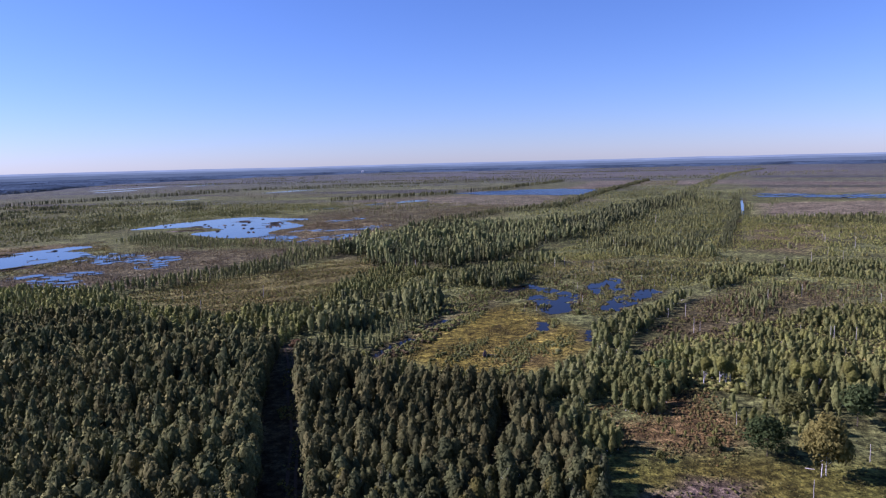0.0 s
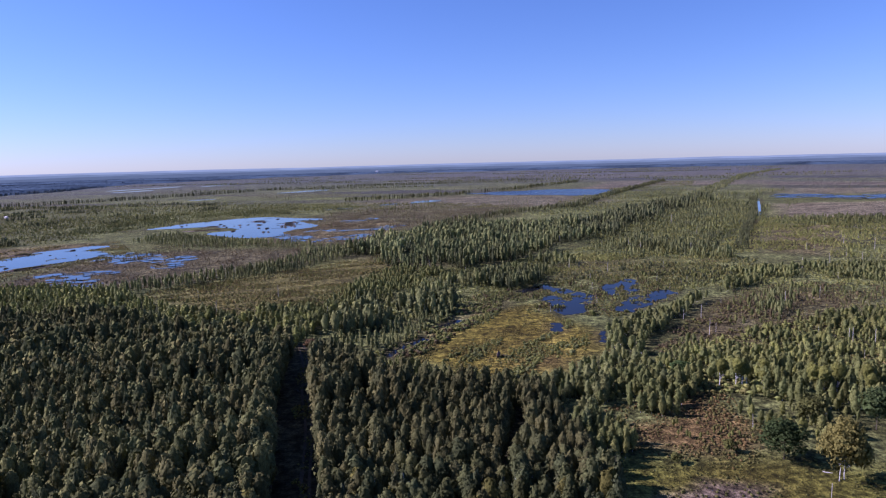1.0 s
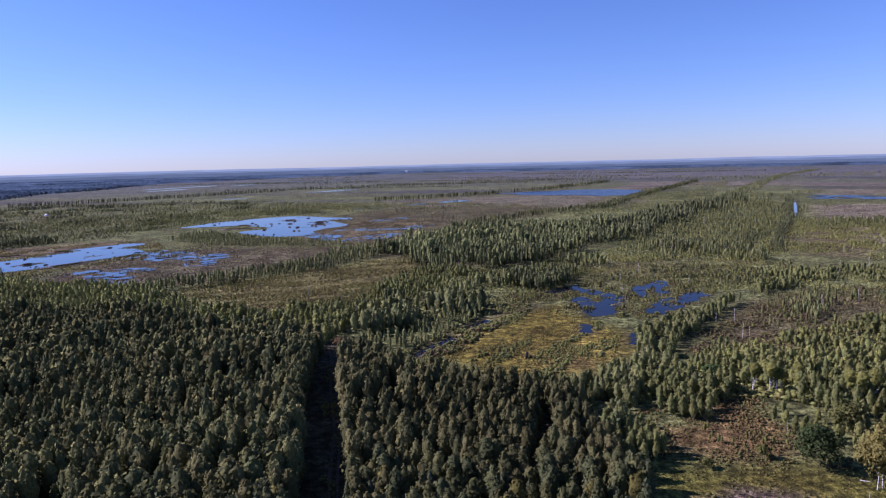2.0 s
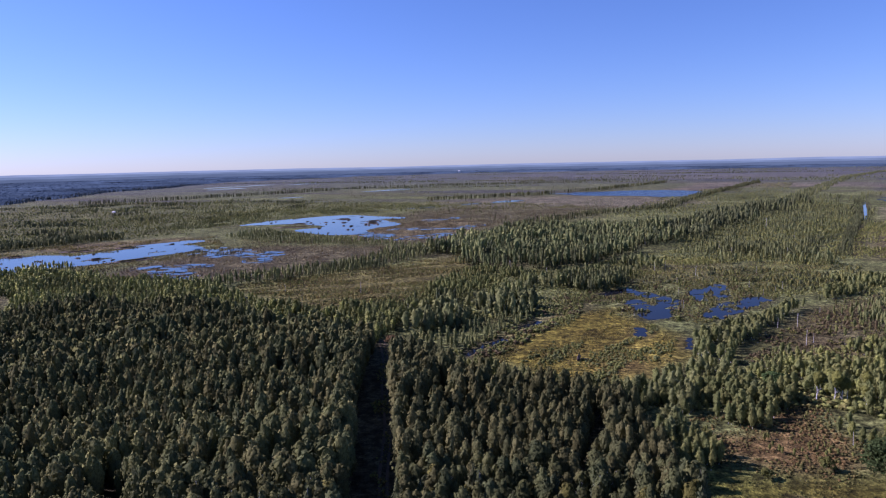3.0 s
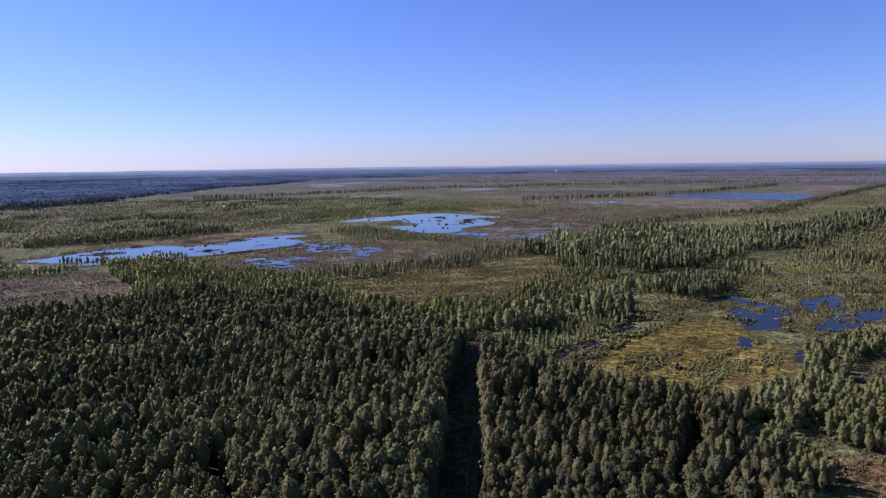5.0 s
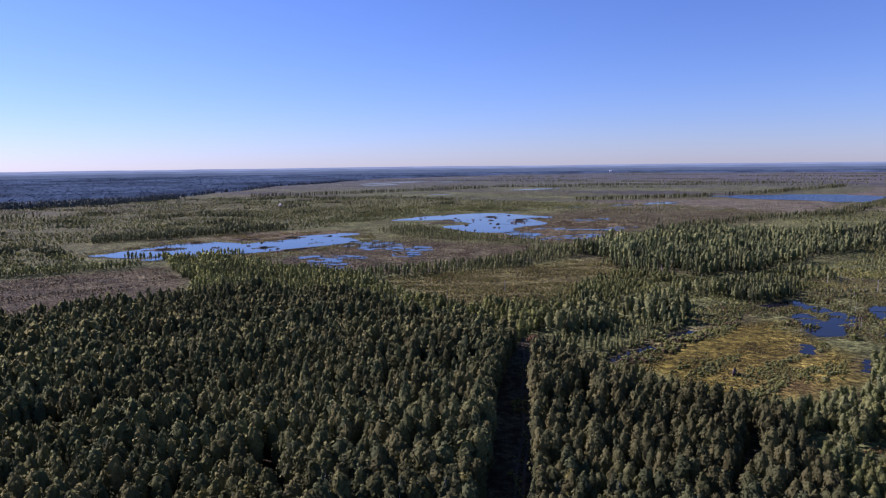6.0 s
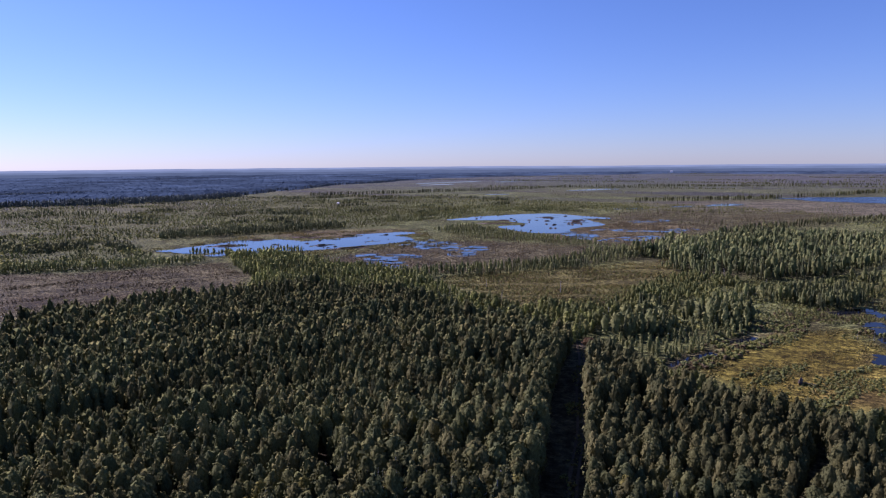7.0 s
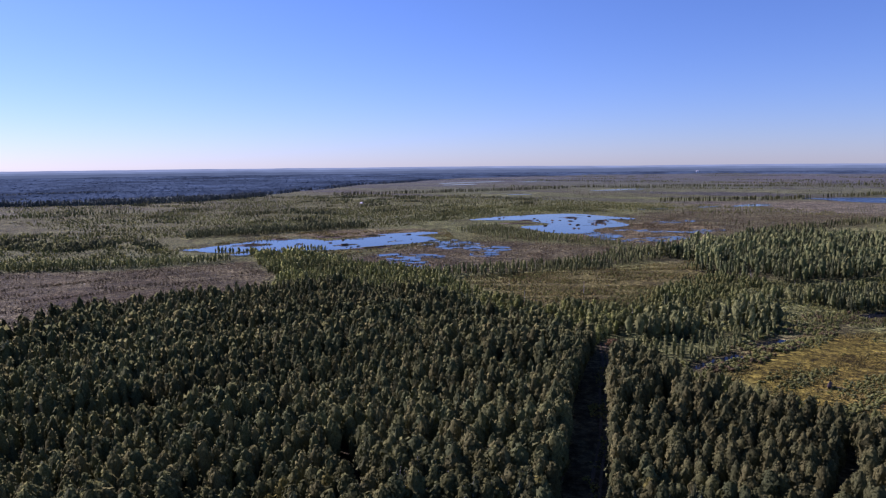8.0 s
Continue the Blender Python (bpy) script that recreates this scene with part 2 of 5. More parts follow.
water("narrow dark pool under the trees", POND, 0.3, [((55, 250), (58, 264), 0.7, 0.9)], rough=1.3, size=3, seed=48)
water("far shallow lake in the bog", LAKE, 6, [((-435, 1690), (-372, 1790), 18, 30)], rough=10, size=60, seed=51)
water("far thin sheet of water in the bog", LAKE, 4, [((-72, 1140), (-44, 1196), 10, 18)], rough=6, size=30, seed=53)
water("far strip of marsh water", LAKE, 4, [((-119, 1108), (-92, 1138), 8, 7)], rough=5, size=20, broken=20, seed=54)
water("far pools of marsh water", LAKE, 4, [((-192, 1032), (-160, 1056), 9, 8)], rough=5, size=20, broken=24, seed=55)
water("far flooded cutting with reeds", WINDY, 3, [((512, 1064), (547, 1137), 14, 14), ((530, 1056), (566, 1127), 14, 14), ((548, 1047), (585, 1117), 14, 14), ((566, 1038), (603, 1108), 14, 14)], rough=8, size=30, broken=40, seed=57, share=0.12)
water("far flooded peat cutting", WINDY, 3, [((571, 1004), (608, 1069), 9, 9), ((577, 1001), (614, 1066), 9, 9), ((583, 999), (620, 1063), 9, 9), ((589, 996), (626, 1059), 9, 9)], rough=8, size=25, broken=40, seed=58, share=0.12)
water("far flooded peat field with reeds", WINDY, 3, [((605, 988), (651, 1065), 14, 14), ((623, 980), (670, 1055), 14, 14), ((640, 972), (689, 1045), 14, 14), ((658, 964), (707, 1036), 14, 14)], rough=8, size=25, broken=50, seed=59, share=0.12)
water("far narrow lake below the woods", LAKE, 6, [((-566, 1412), (-532, 1448), 10, 14)], rough=6, size=40, seed=61)
water("far lake at the wood's edge", LAKE, 9, [((-1030, 2010), (-990, 2120), 16, 26)], rough=9, size=60, seed=62)
water("far long lake before the woods", LAKE, 9, [((-1130, 2190), (-1030, 2450), 18, 26)], rough=9, size=60, seed=63)
water("far lake among peat fields", LAKE, 9, [((-905, 2420), (-885, 2580), 20, 24)], rough=9, size=60, seed=64)
water("straight water-filled drainage ditch", LAKE, 1.2, [((345, 765), (392, 872), 1.3, 1.8), ((392, 872), (462, 1034), 1.8, 2.2)], rough=0.4, size=12, seed=66)


def water_distance(x, y):
    d = np.full(np.shape(x), 60.0)
    for w in WATERS:
        near = (x > w.box[0]) & (x < w.box[2]) & (y > w.box[1]) & (y < w.box[3])
        if near.any():
            d[near] = np.minimum(d[near], w.distance(x[near], y[near]))
    return d


def hummocks(x, y):
    """Low swells of the bog."""
    r = np.hypot(x, y)
    return 0.35 * fbm(x, y, 30, 71) * np.clip((r - 60) / 60, 0, 1) * np.clip((2500 - r) / 1500, 0, 1)


# ---- land cover ----
SCRUB, BOG, SEDGE, GRASS = (0.155, 0.168, 0.053), (0.132, 0.115, 0.051), (0.222, 0.182, 0.03), (0.14, 0.142, 0.045)
# the far woods' ground colour has the blue of haze mixed in
REDWEED, FLOOR, HAY, FARWOOD_HAZE, REED = (0.19, 0.128, 0.045), (0.0986, 0.0874, 0.0396), (0.228, 0.194, 0.11), (0.048, 0.07, 0.094), (0.165, 0.136, 0.058)
PEATLAND = (0.2, 0.18, 0.1)
COVERS = []


def cover(colour, *corners, soft=6.0, wobble=6.0, size=30.0, strength=1.0):
    COVERS.append((colour, list(corners), soft, wobble, size, strength))


# peat fields and cuttings of the far plain
cover(HAY, (436, 925), (640, 916), (520, 690), (347, 721), soft=12, wobble=5)
cover(PEATLAND, (300, 640), (470, 600), (400, 520), (250, 540), soft=15, wobble=10, strength=0.8)
cover(HAY, (250, 1480), (330, 1440), (560, 1890), (480, 1930), soft=15, wobble=12)
cover(HAY, (330, 1600), (800, 1500), (860, 1720), (420, 1900), soft=25, wobble=12)
cover(PEATLAND, (-200, 2300), (1500, 2100), (1700, 3300), (-100, 3600), soft=60, wobble=40, size=160)
cover(HAY, (500, 2500), (1500, 2300), (1600, 2600), (600, 2800), soft=40, wobble=15)
cover(PEATLAND, (560, 1150), (900, 1000), (1300, 1500), (760, 1700), soft=40, wobble=20, size=60)
cover(HAY, (620, 1180), (950, 1080), (1000, 1180), (680, 1290), soft=25, wobble=8)
cover(PEATLAND, (-130, 1020), (200, 1000), (260, 1240), (60, 1360), (-180, 1240), soft=50, wobble=30, size=60)
cover(BOG, (-170, 700), (-20, 720), (90, 900), (60, 1040), (-160, 1000), (-230, 860), soft=40, wobble=25, size=50, strength=0.85)
cover(HAY, (-1500, 760), (-1000, 720), (-760, 900), (-1100, 950), soft=60, wobble=30, size=80, strength=0.7)
cover(GRASS, (-1100, 420), (-500, 380), (-420, 620), (-480, 1000), (-900, 1200), (-1300, 900), soft=80, wobble=40, size=90, strength=0.8)
cover((0.348, 0.291, 0.187), (-1730, 930), (-1700, 920), (-1580, 1170), (-1620, 1180), soft=12, wobble=6)
# bog round the lakes
cover(BOG, (-262, 120), (-420, 150), (-520, 226), (-500, 248), (-410, 290), (-380, 326), (-350, 366), (-292, 326), (-270, 296), (-240, 262), (-262, 180), soft=6, wobble=5)
cover(BOG, (-290, 385), (-205, 372), (-160, 402), (-140, 490), (-110, 560), (-215, 560), (-270, 545), (-300, 470), soft=10, wobble=8)
cover(REED, (-190, 600), (-70, 590), (-50, 740), (-120, 860), (-170, 760), soft=15, wobble=12)
cover(REED, (-460, 520), (-380, 530), (-300, 600), (-360, 640), (-440, 580), soft=10, wobble=8)
cover(BOG, (-140, 480), (-105, 465), (-95, 520), (-140, 545), soft=8, wobble=5)
# yellow and olive bogs
cover((0.19, 0.165, 0.046), (-145, 330), (-172, 362), (-160, 402), (-130, 424), (-103, 444), (-60, 500), (-33, 430), (-48, 400), (-64, 328), (-110, 300), soft=14, wobble=8, strength=0.85)
cover(SEDGE, (-10, 224), (10, 203), (33, 217), (52, 236), (55, 262), (34, 318), (10, 300), (-4, 282), (-20, 243), soft=5, wobble=4)
cover((0.24, 0.19, 0.039), (10, 205), (34, 218), (48, 240), (36, 262), (14, 240), soft=10, wobble=6, strength=0.8)
cover(REDWEED, (22, 220), (34, 222), (36, 232), (24, 230), soft=4, wobble=3, strength=0.6)
cover(REED, (-28, 232), (-16, 236), (2, 278), (44, 350), (40, 368), (16, 330), (-14, 270), soft=5, wobble=4, strength=0.55)
cover(REED, (60, 380), (110, 400), (130, 450), (90, 470), (60, 430), soft=14, wobble=8, strength=0.5)
cover((0.185, 0.142, 0.062), (88, 258), (112, 300), (148, 340), (196, 330), (150, 266), (108, 234), (86, 236), soft=7, wobble=5, strength=0.75)
cover(BOG, (100, 260), (140, 330), (210, 310), (190, 250), (130, 235), soft=20, wobble=14, strength=0.55)
# clearing near the foot
cover((0.165, 0.16, 0.03), (30, 150), (72, 150), (110, 140), (140, 100), (60, 90), (34, 120), soft=6, wobble=4)
cover((0.19, 0.162, 0.032), (36, 128), (60, 150), (74, 146), (70, 120), (50, 105), soft=7, wobble=4, strength=0.8)
cover(REDWEED, (34, 160), (54, 152), (72, 154), (74, 176), (72, 194), (62, 186), (58, 172), (38, 172), soft=4, wobble=4, size=10)
cover(GRASS, (84, 186), (125, 170), (190, 260), (160, 290), (110, 240), soft=15, wobble=10, strength=0.7)
cover((0.304, 0.231, 0.0792), (130, 200), (150, 205), (160, 235), (138, 226), soft=5, wobble=4, strength=0.8)
cover((0.17, 0.13, 0.085), (38, 128), (52, 138), (64, 134), (60, 122), (44, 112), soft=3, wobble=2, size=8)
# shaded lower run of the ditch, painted as a dark strip of ground
cover((0.0952, 0.0834, 0.029), (211, 484), (215, 482), (333, 740), (327, 744), soft=1.5, wobble=0.3)
# strips of the far cut peatland
cover((0.2, 0.168, 0.105), (1005, 2138), (1298, 1775), (1418, 1940), (1119, 2381), soft=8, wobble=8, size=80, strength=0.85)
cover((0.07, 0.072, 0.068), (886, 1901), (1174, 1604), (1245, 1702), (951, 2040), soft=8, wobble=8, size=80, strength=0.85)
cover((0.15, 0.165, 0.075), (767, 1660), (1044, 1426), (1110, 1517), (824, 1785), soft=8, wobble=8, size=80, strength=0.85)
cover((0.2, 0.155, 0.098), (687, 1500), (954, 1303), (1009, 1379), (733, 1601), soft=8, wobble=8, size=80, strength=0.85)
cover((0.085, 0.09, 0.055), (620, 1354), (873, 1191), (932, 1273), (669, 1461), soft=8, wobble=8, size=80, strength=0.85)
cover((0.08, 0.085, 0.066), (79, 2410), (638, 1901), (685, 2040), (87, 2637), soft=8, wobble=8, size=80, strength=0.85)
cover((0.185, 0.165, 0.115), (385, 3835), (1137, 2606), (1275, 2924), (458, 4564), soft=8, wobble=8, size=80, strength=0.85)
# brown rectangle beside the ditch
cover((0.165, 0.138, 0.055), (302, 662), (359, 634), (293, 507), (250, 453), (215, 471), soft=10, wobble=6)
# forest floor
cover(FLOOR, (-300, 100), (-266, 158), (-268, 196), (-245, 256), (-218, 296), (-200, 330), (-110, 270), (-62, 236), (-30, 226), (20, 186), (28, 130), (10, 60), (-300, 30), soft=5, wobble=3)
cover(FLOOR, (-100, 500), (-30, 430), (30, 452), (110, 590), (70, 690), (0, 680), soft=10, wobble=6, strength=0.7)
cover((0.1, 0.09, 0.042), (-66, 256), (-56, 258), (-36, 170), (-30, 130), (-24, 90), (-36, 90), (-46, 150), soft=2, wobble=1)


def cover_colour(x, y):
    c = np.empty(x.shape + (3,))
    c[:] = SCRUB
    n = fbm(x, y, 90, 81)[..., None]
    c = c * (1 + 0.25 * n) + np.clip(n, 0, 1) * np.array((0.016, 0.01, 0.004))
    r = np.hypot(x, y)
    bands = fbm(*(lambda u, v: (u * 0.12, v))(*turned(x, y, -28)), 70, 91)
    far = np.clip((r - 900) / 600, 0, 1) * np.clip(bands * 1.6, 0, 1)
    c = c * (1 - 0.6 * far[..., None]) + 0.6 * far[..., None] * np.array(BOG)
    cut = np.clip((r - 1000) / 500, 0, 1) * np.clip(fbm(*(lambda u, v: (u * 0.09, v))(*turned(x, y, -14)), 46, 95) * 2 - 0.5, 0, 1)
    for colour, corners, soft, wobble, size, strength in COVERS:
        px, py = [p[0] for p in corners], [p[1] for p in corners]
        m = soft + wobble * 2
        near = (x > min(px) - m) & (x < max(px) + m) & (y > min(py) - m) & (y < max(py) + m)
        if near.any():
            d = inside_distance(x[near], y[near], corners) + wobble * fbm(x[near], y[near], size, 101 + len(corners))
            k = (strength * np.clip(0.5 - d / (2 * soft), 0, 1))[..., None]
            c[near] = c[near] * (1 - k) + k * np.array(colour)
    small = fbm(x, y, 24, 83)[..., None]
    c = c * (1 + 0.32 * small) + np.clip(-small, 0, 1) * np.array((0.01, 0.0, 0.0))
    c = c * (1 - 0.75 * cut[..., None]) + 0.75 * cut[..., None] * np.array((0.085, 0.082, 0.078))
    # aerial haze painted into the ground: grey-blue grows with distance
    haze = np.clip((r - 1300) / 2200, 0, 0.75)[..., None]
    c = c * (1 - haze) + haze * np.array((0.13, 0.14, 0.14))
    # ground under the far woods takes their haze-blue colour
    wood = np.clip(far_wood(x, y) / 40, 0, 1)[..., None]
    return c * (1 - wood) + wood * np.array(FARWOOD_HAZE)


def far_wood(x, y):
    """Above nought where the far woods stand."""
    az = np.degrees(np.arctan2(-x, y))
    r = np.hypot(x, y)
    edge = np.interp(az, (-60, -20, 5, 16, 25, 30, 34, 38, 42, 45, 50, 55, 61, 90), (3900, 4100, 4200, 4000, 3500, 2780, 2480, 2000, 1680, 1560, 1500, 1480, 1500, 1500))
    field = limb_distance(x, y, (-1700, 960), (-1610, 1140), 26) + 12 * fbm(x, y, 60, 115)
    return np.minimum(field, r - edge + 110 * fbm(x, y, 420, 111) + 60 * fbm(x, y, 90, 113))


def mesh_object(name, verts, faces, mat, sizes=None, colour=None, attribute="tint", smooth=False, lean=None):
    """A mesh from arrays. faces: an index array, each row one face, or a flat one with the faces' sizes."""
    me = bpy.data.meshes.new(name)
    faces = np.asarray(faces, np.int32)
    if sizes is None:
        sizes = np.full(len(faces), faces.shape[1], np.int32)
    flat = faces.ravel()
    me.vertices.add(len(verts))
    me.vertices.foreach_set("co", np.asarray(verts, np.float32).ravel())
    me.loops.add(len(flat))
    me.loops.foreach_set("vertex_index", flat)
    me.polygons.add(len(sizes))
    me.polygons.foreach_set("loop_start", np.concatenate(([0], np.cumsum(sizes)[:-1])).astype(np.int32))
    me.update(calc_edges=True)
    me.polygons.foreach_set("use_smooth", np.full(len(sizes), smooth))
    if colour is not None:
        att = me.attributes.new(attribute, "FLOAT_COLOR", "POINT")
        rgba = np.ones((len(verts), 4), np.float32)
        rgba[:, :3] = colour
        att.data.foreach_set("color", rgba.ravel())
    if lean is not None:
        att = me.attributes.new("lean", "FLOAT_VECTOR", "POINT")
        att.data.foreach_set("vector", np.asarray(lean, np.float32).ravel())
    me.materials.append(mat)
    me.validate()
    return new(name, me)


def build_ground():
    """One round sheet out to the horizon, finer where it is near and in view."""
    rings = [0.0, 25.0, 50.0, 75.0] + list(np.exp(np.arange(math.log(90), math.log(4900), 0.0155))) + [4960.0]
    front = np.arange(-64.0, 46.0, 0.32)
    back = np.arange(46.0, 296.0, 5.0)
    ang = np.radians(90 - np.concatenate((front, back)))
    r, a = np.meshgrid(np.array(rings[1:]), ang, indexing="ij")
    x, y = r * np.cos(a), r * np.sin(a)
    wet = np.full(x.shape, 60.0)
    close = (r < 2800)
    wet[close] = water_distance(x[close], y[close])
    z = hummocks(x, y) * np.clip(wet / 6, 0, 1) - 0.7 * np.clip(-(wet + 0.5) / 2.5, 0, 1) + 0.0
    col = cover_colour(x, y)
    # dark brown banks; the shadow border of the reeds is painted in here
    shore = np.clip(1 - np.abs(wet - 1.5) / 3.5, 0, 1)[..., None] * (r < 1500)[..., None]
    col = col * (1 - 0.55 * shore) + 0.55 * shore * np.array((0.085, 0.06, 0.035))
    nr, na = x.shape
    verts = np.concatenate(([[0, 0, 0]], np.stack((x, y, z), -1).reshape(-1, 3)))
    colour = np.concatenate(([SCRUB], col.reshape(-1, 3)))
    i, j = np.meshgrid(np.arange(nr - 1), np.arange(na), indexing="ij")
    k = (j + 1) % na
    quads = np.stack((1 + i * na + j, 1 + i * na + k, 1 + (i + 1) * na + k, 1 + (i + 1) * na + j), -1).reshape(-1, 4)
    j0 = np.arange(na)
    caps = np.stack((np.zeros(na, int), 1 + (j0 + 1) % na, 1 + j0), -1)
    flat = np.concatenate((quads.ravel(), caps.ravel()))
    sizes = np.concatenate((np.full(len(quads), 4, np.int32), np.full(len(caps), 3, np.int32)))
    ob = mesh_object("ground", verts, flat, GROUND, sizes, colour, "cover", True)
    return tagged(ob, "flat olive and brown bogland with sedge and heather", "ground", kind="structure")


def build_water(w):
    """The flat sheet of one water, cut along its bank."""
    xs, ys = np.arange(w.box[0], w.box[2], w.cell), np.arange(w.box[1], w.box[3], w.cell)
    gx, gy = np.meshgrid(xs, ys)
    d = w.distance(gx, gy)
    ny, nx = d.shape
    verts, faces, sizes = [], [], []
    index = -np.ones(d.shape, int)

    def corner(j, i):
        if index[j, i] < 0:
            index[j, i] = len(verts)
            verts.append((gx[j, i], gy[j, i], 0.05))
        return index[j, i]

    cuts = {}

    def cut(j, i, q, p):
        key = min((j, i), (q, p)), max((j, i), (q, p))
        if key not in cuts:
            t = d[j, i] / (d[j, i] - d[q, p])
            cuts[key] = len(verts)
            verts.append((gx[j, i] + t * (gx[q, p] - gx[j, i]), gy[j, i] + t * (gy[q, p] - gy[j, i]), 0.05))
        return cuts[key]

    wet = d < 0
    some = wet[:-1, :-1] | wet[1:, :-1] | wet[:-1, 1:] | wet[1:, 1:]
    for j, i in zip(*np.nonzero(some)):
        ring = ((j, i), (j, i + 1), (j + 1, i + 1), (j + 1, i))
        face = []
        for a, b in zip(ring, ring[1:] + ring[:1]):
            if wet[a]:
                face.append(corner(*a))
            if wet[a] != wet[b]:
                face.append(cut(*a, *b))
        if len(face) > 2:
            faces += face
            sizes.append(len(face))
    if not sizes:
        return None
    name = "ditch_water" if "ditch" in w.label else "lake" if "lake" in w.label else "pool"
    return tagged(mesh_object(name, np.array(verts), np.array(faces), w.mat, np.array(sizes, np.int32)), w.label, "water", kind="structure")


build_ground()
for w in WATERS:
    build_water(w)


def build_ridge(name, mat, radius, height, seed, label):
    """Low wooded rise all round, kilometres off."""
    n = 720
    a = np.linspace(0, 2 * math.pi, n, endpoint=False)
    x, y = np.cos(a), np.sin(a)
    top = height + 3.0 * fbm(x * radius, y * radius, 900, seed) + 1.2 * fbm(x * radius, y * radius, 120, seed + 3)
    rings = [np.stack((x * r, y * r, z), -1) for r, z in ((radius - 30, np.zeros(n) - 1), (radius - 6, top * 0.9), (radius, top), (radius + 12, np.zeros(n) - 1))]
    j = np.arange(n)
    k = (j + 1) % n
    faces = np.concatenate([np.stack((b * n + j, b * n + k, b * n + n + k, b * n + n + j), -1) for b in range(3)])
    return tagged(mesh_object(name, np.concatenate(rings), faces, mat, smooth=True), label, "distance", kind="structure")


# backdrop ridges, paler with distance: their glow stands for the haze
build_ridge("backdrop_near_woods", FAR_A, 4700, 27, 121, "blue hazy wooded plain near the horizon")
build_ridge("backdrop_middle_woods", FAR_M, 4800, 38, 127, "dim blue hazy woods before the horizon")
build_ridge("backdrop_far_woods", FAR_B, 4900, 50, 131, "pale blue hazy far woods along the horizon")


def build_far_woods():
    """The closed canopy of the far woods: lumpy, dark, ragged at its edge, with bluish haze put into its colour."""
    rings = np.exp(np.arange(math.log(1250), math.log(4680), 0.0055))
    ang = np.radians(90 - np.arange(-66.0, 40.0, 0.17))
    r, a = np.meshgrid(rings, ang, indexing="ij")
    rng = np.random.default_rng(5)
    r = r * (1 + 0.004 * rng.uniform(-1, 1, r.shape))
    a = a + 0.002 * rng.uniform(-1, 1, r.shape)
    x, y = r * np.cos(a), r * np.sin(a)
    m = far_wood(x, y)
    z = np.where(m > 0, (9 + 2 * fbm(x, y, 60, 141) + rng.uniform(-1.4, 1.2, r.shape)) * np.clip(m / 120, 0.1, 1), -0.6)
    nr, na = x.shape
    i, j = np.meshgrid(np.arange(nr - 1), np.arange(na - 1), indexing="ij")
    quads = np.stack((i * na + j, i * na + j + 1, (i + 1) * na + j + 1, (i + 1) * na + j), -1).reshape(-1, 4)
    keep = (m.ravel()[quads] > 0).any(1)
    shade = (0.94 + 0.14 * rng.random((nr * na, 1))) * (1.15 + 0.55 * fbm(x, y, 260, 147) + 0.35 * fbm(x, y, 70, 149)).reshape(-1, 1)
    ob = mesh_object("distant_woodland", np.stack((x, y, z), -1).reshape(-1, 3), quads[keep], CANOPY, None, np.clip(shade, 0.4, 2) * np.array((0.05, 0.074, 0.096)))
    return tagged(ob, "dark distant woodland canopy across the plain, painted haze blue", "woodland", kind="stuff")


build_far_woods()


# ---- trees ----
def profile(kind, s):
    """Half width of a crown at s, nought at its foot and one at its tip, as a share of its greatest."""
    if kind == "pine":
        return np.clip((1 - s) ** 0.75 * 1.05, 0.06, 1) * np.clip(s * 7 + 0.35, 0, 1)
    if kind in ("bush", "broad"):
        return np.sqrt(np.clip(1 - (2 * s - 0.8) ** 2 / 1.5, 0.02, 1))
    return np.clip(np.sin(np.pi * np.clip(s, 0, 1) ** 1.1) ** 0.55, 0.08, 1)


FOOT = {"birch": 0.08, "pine": 0.06, "bush": 0.02, "broad": 0.2, "stem": 0.46}
WIDTH = {"birch": 0.18, "pine": 0.19, "bush": 0.5, "broad": 0.42, "stem": 0.17}


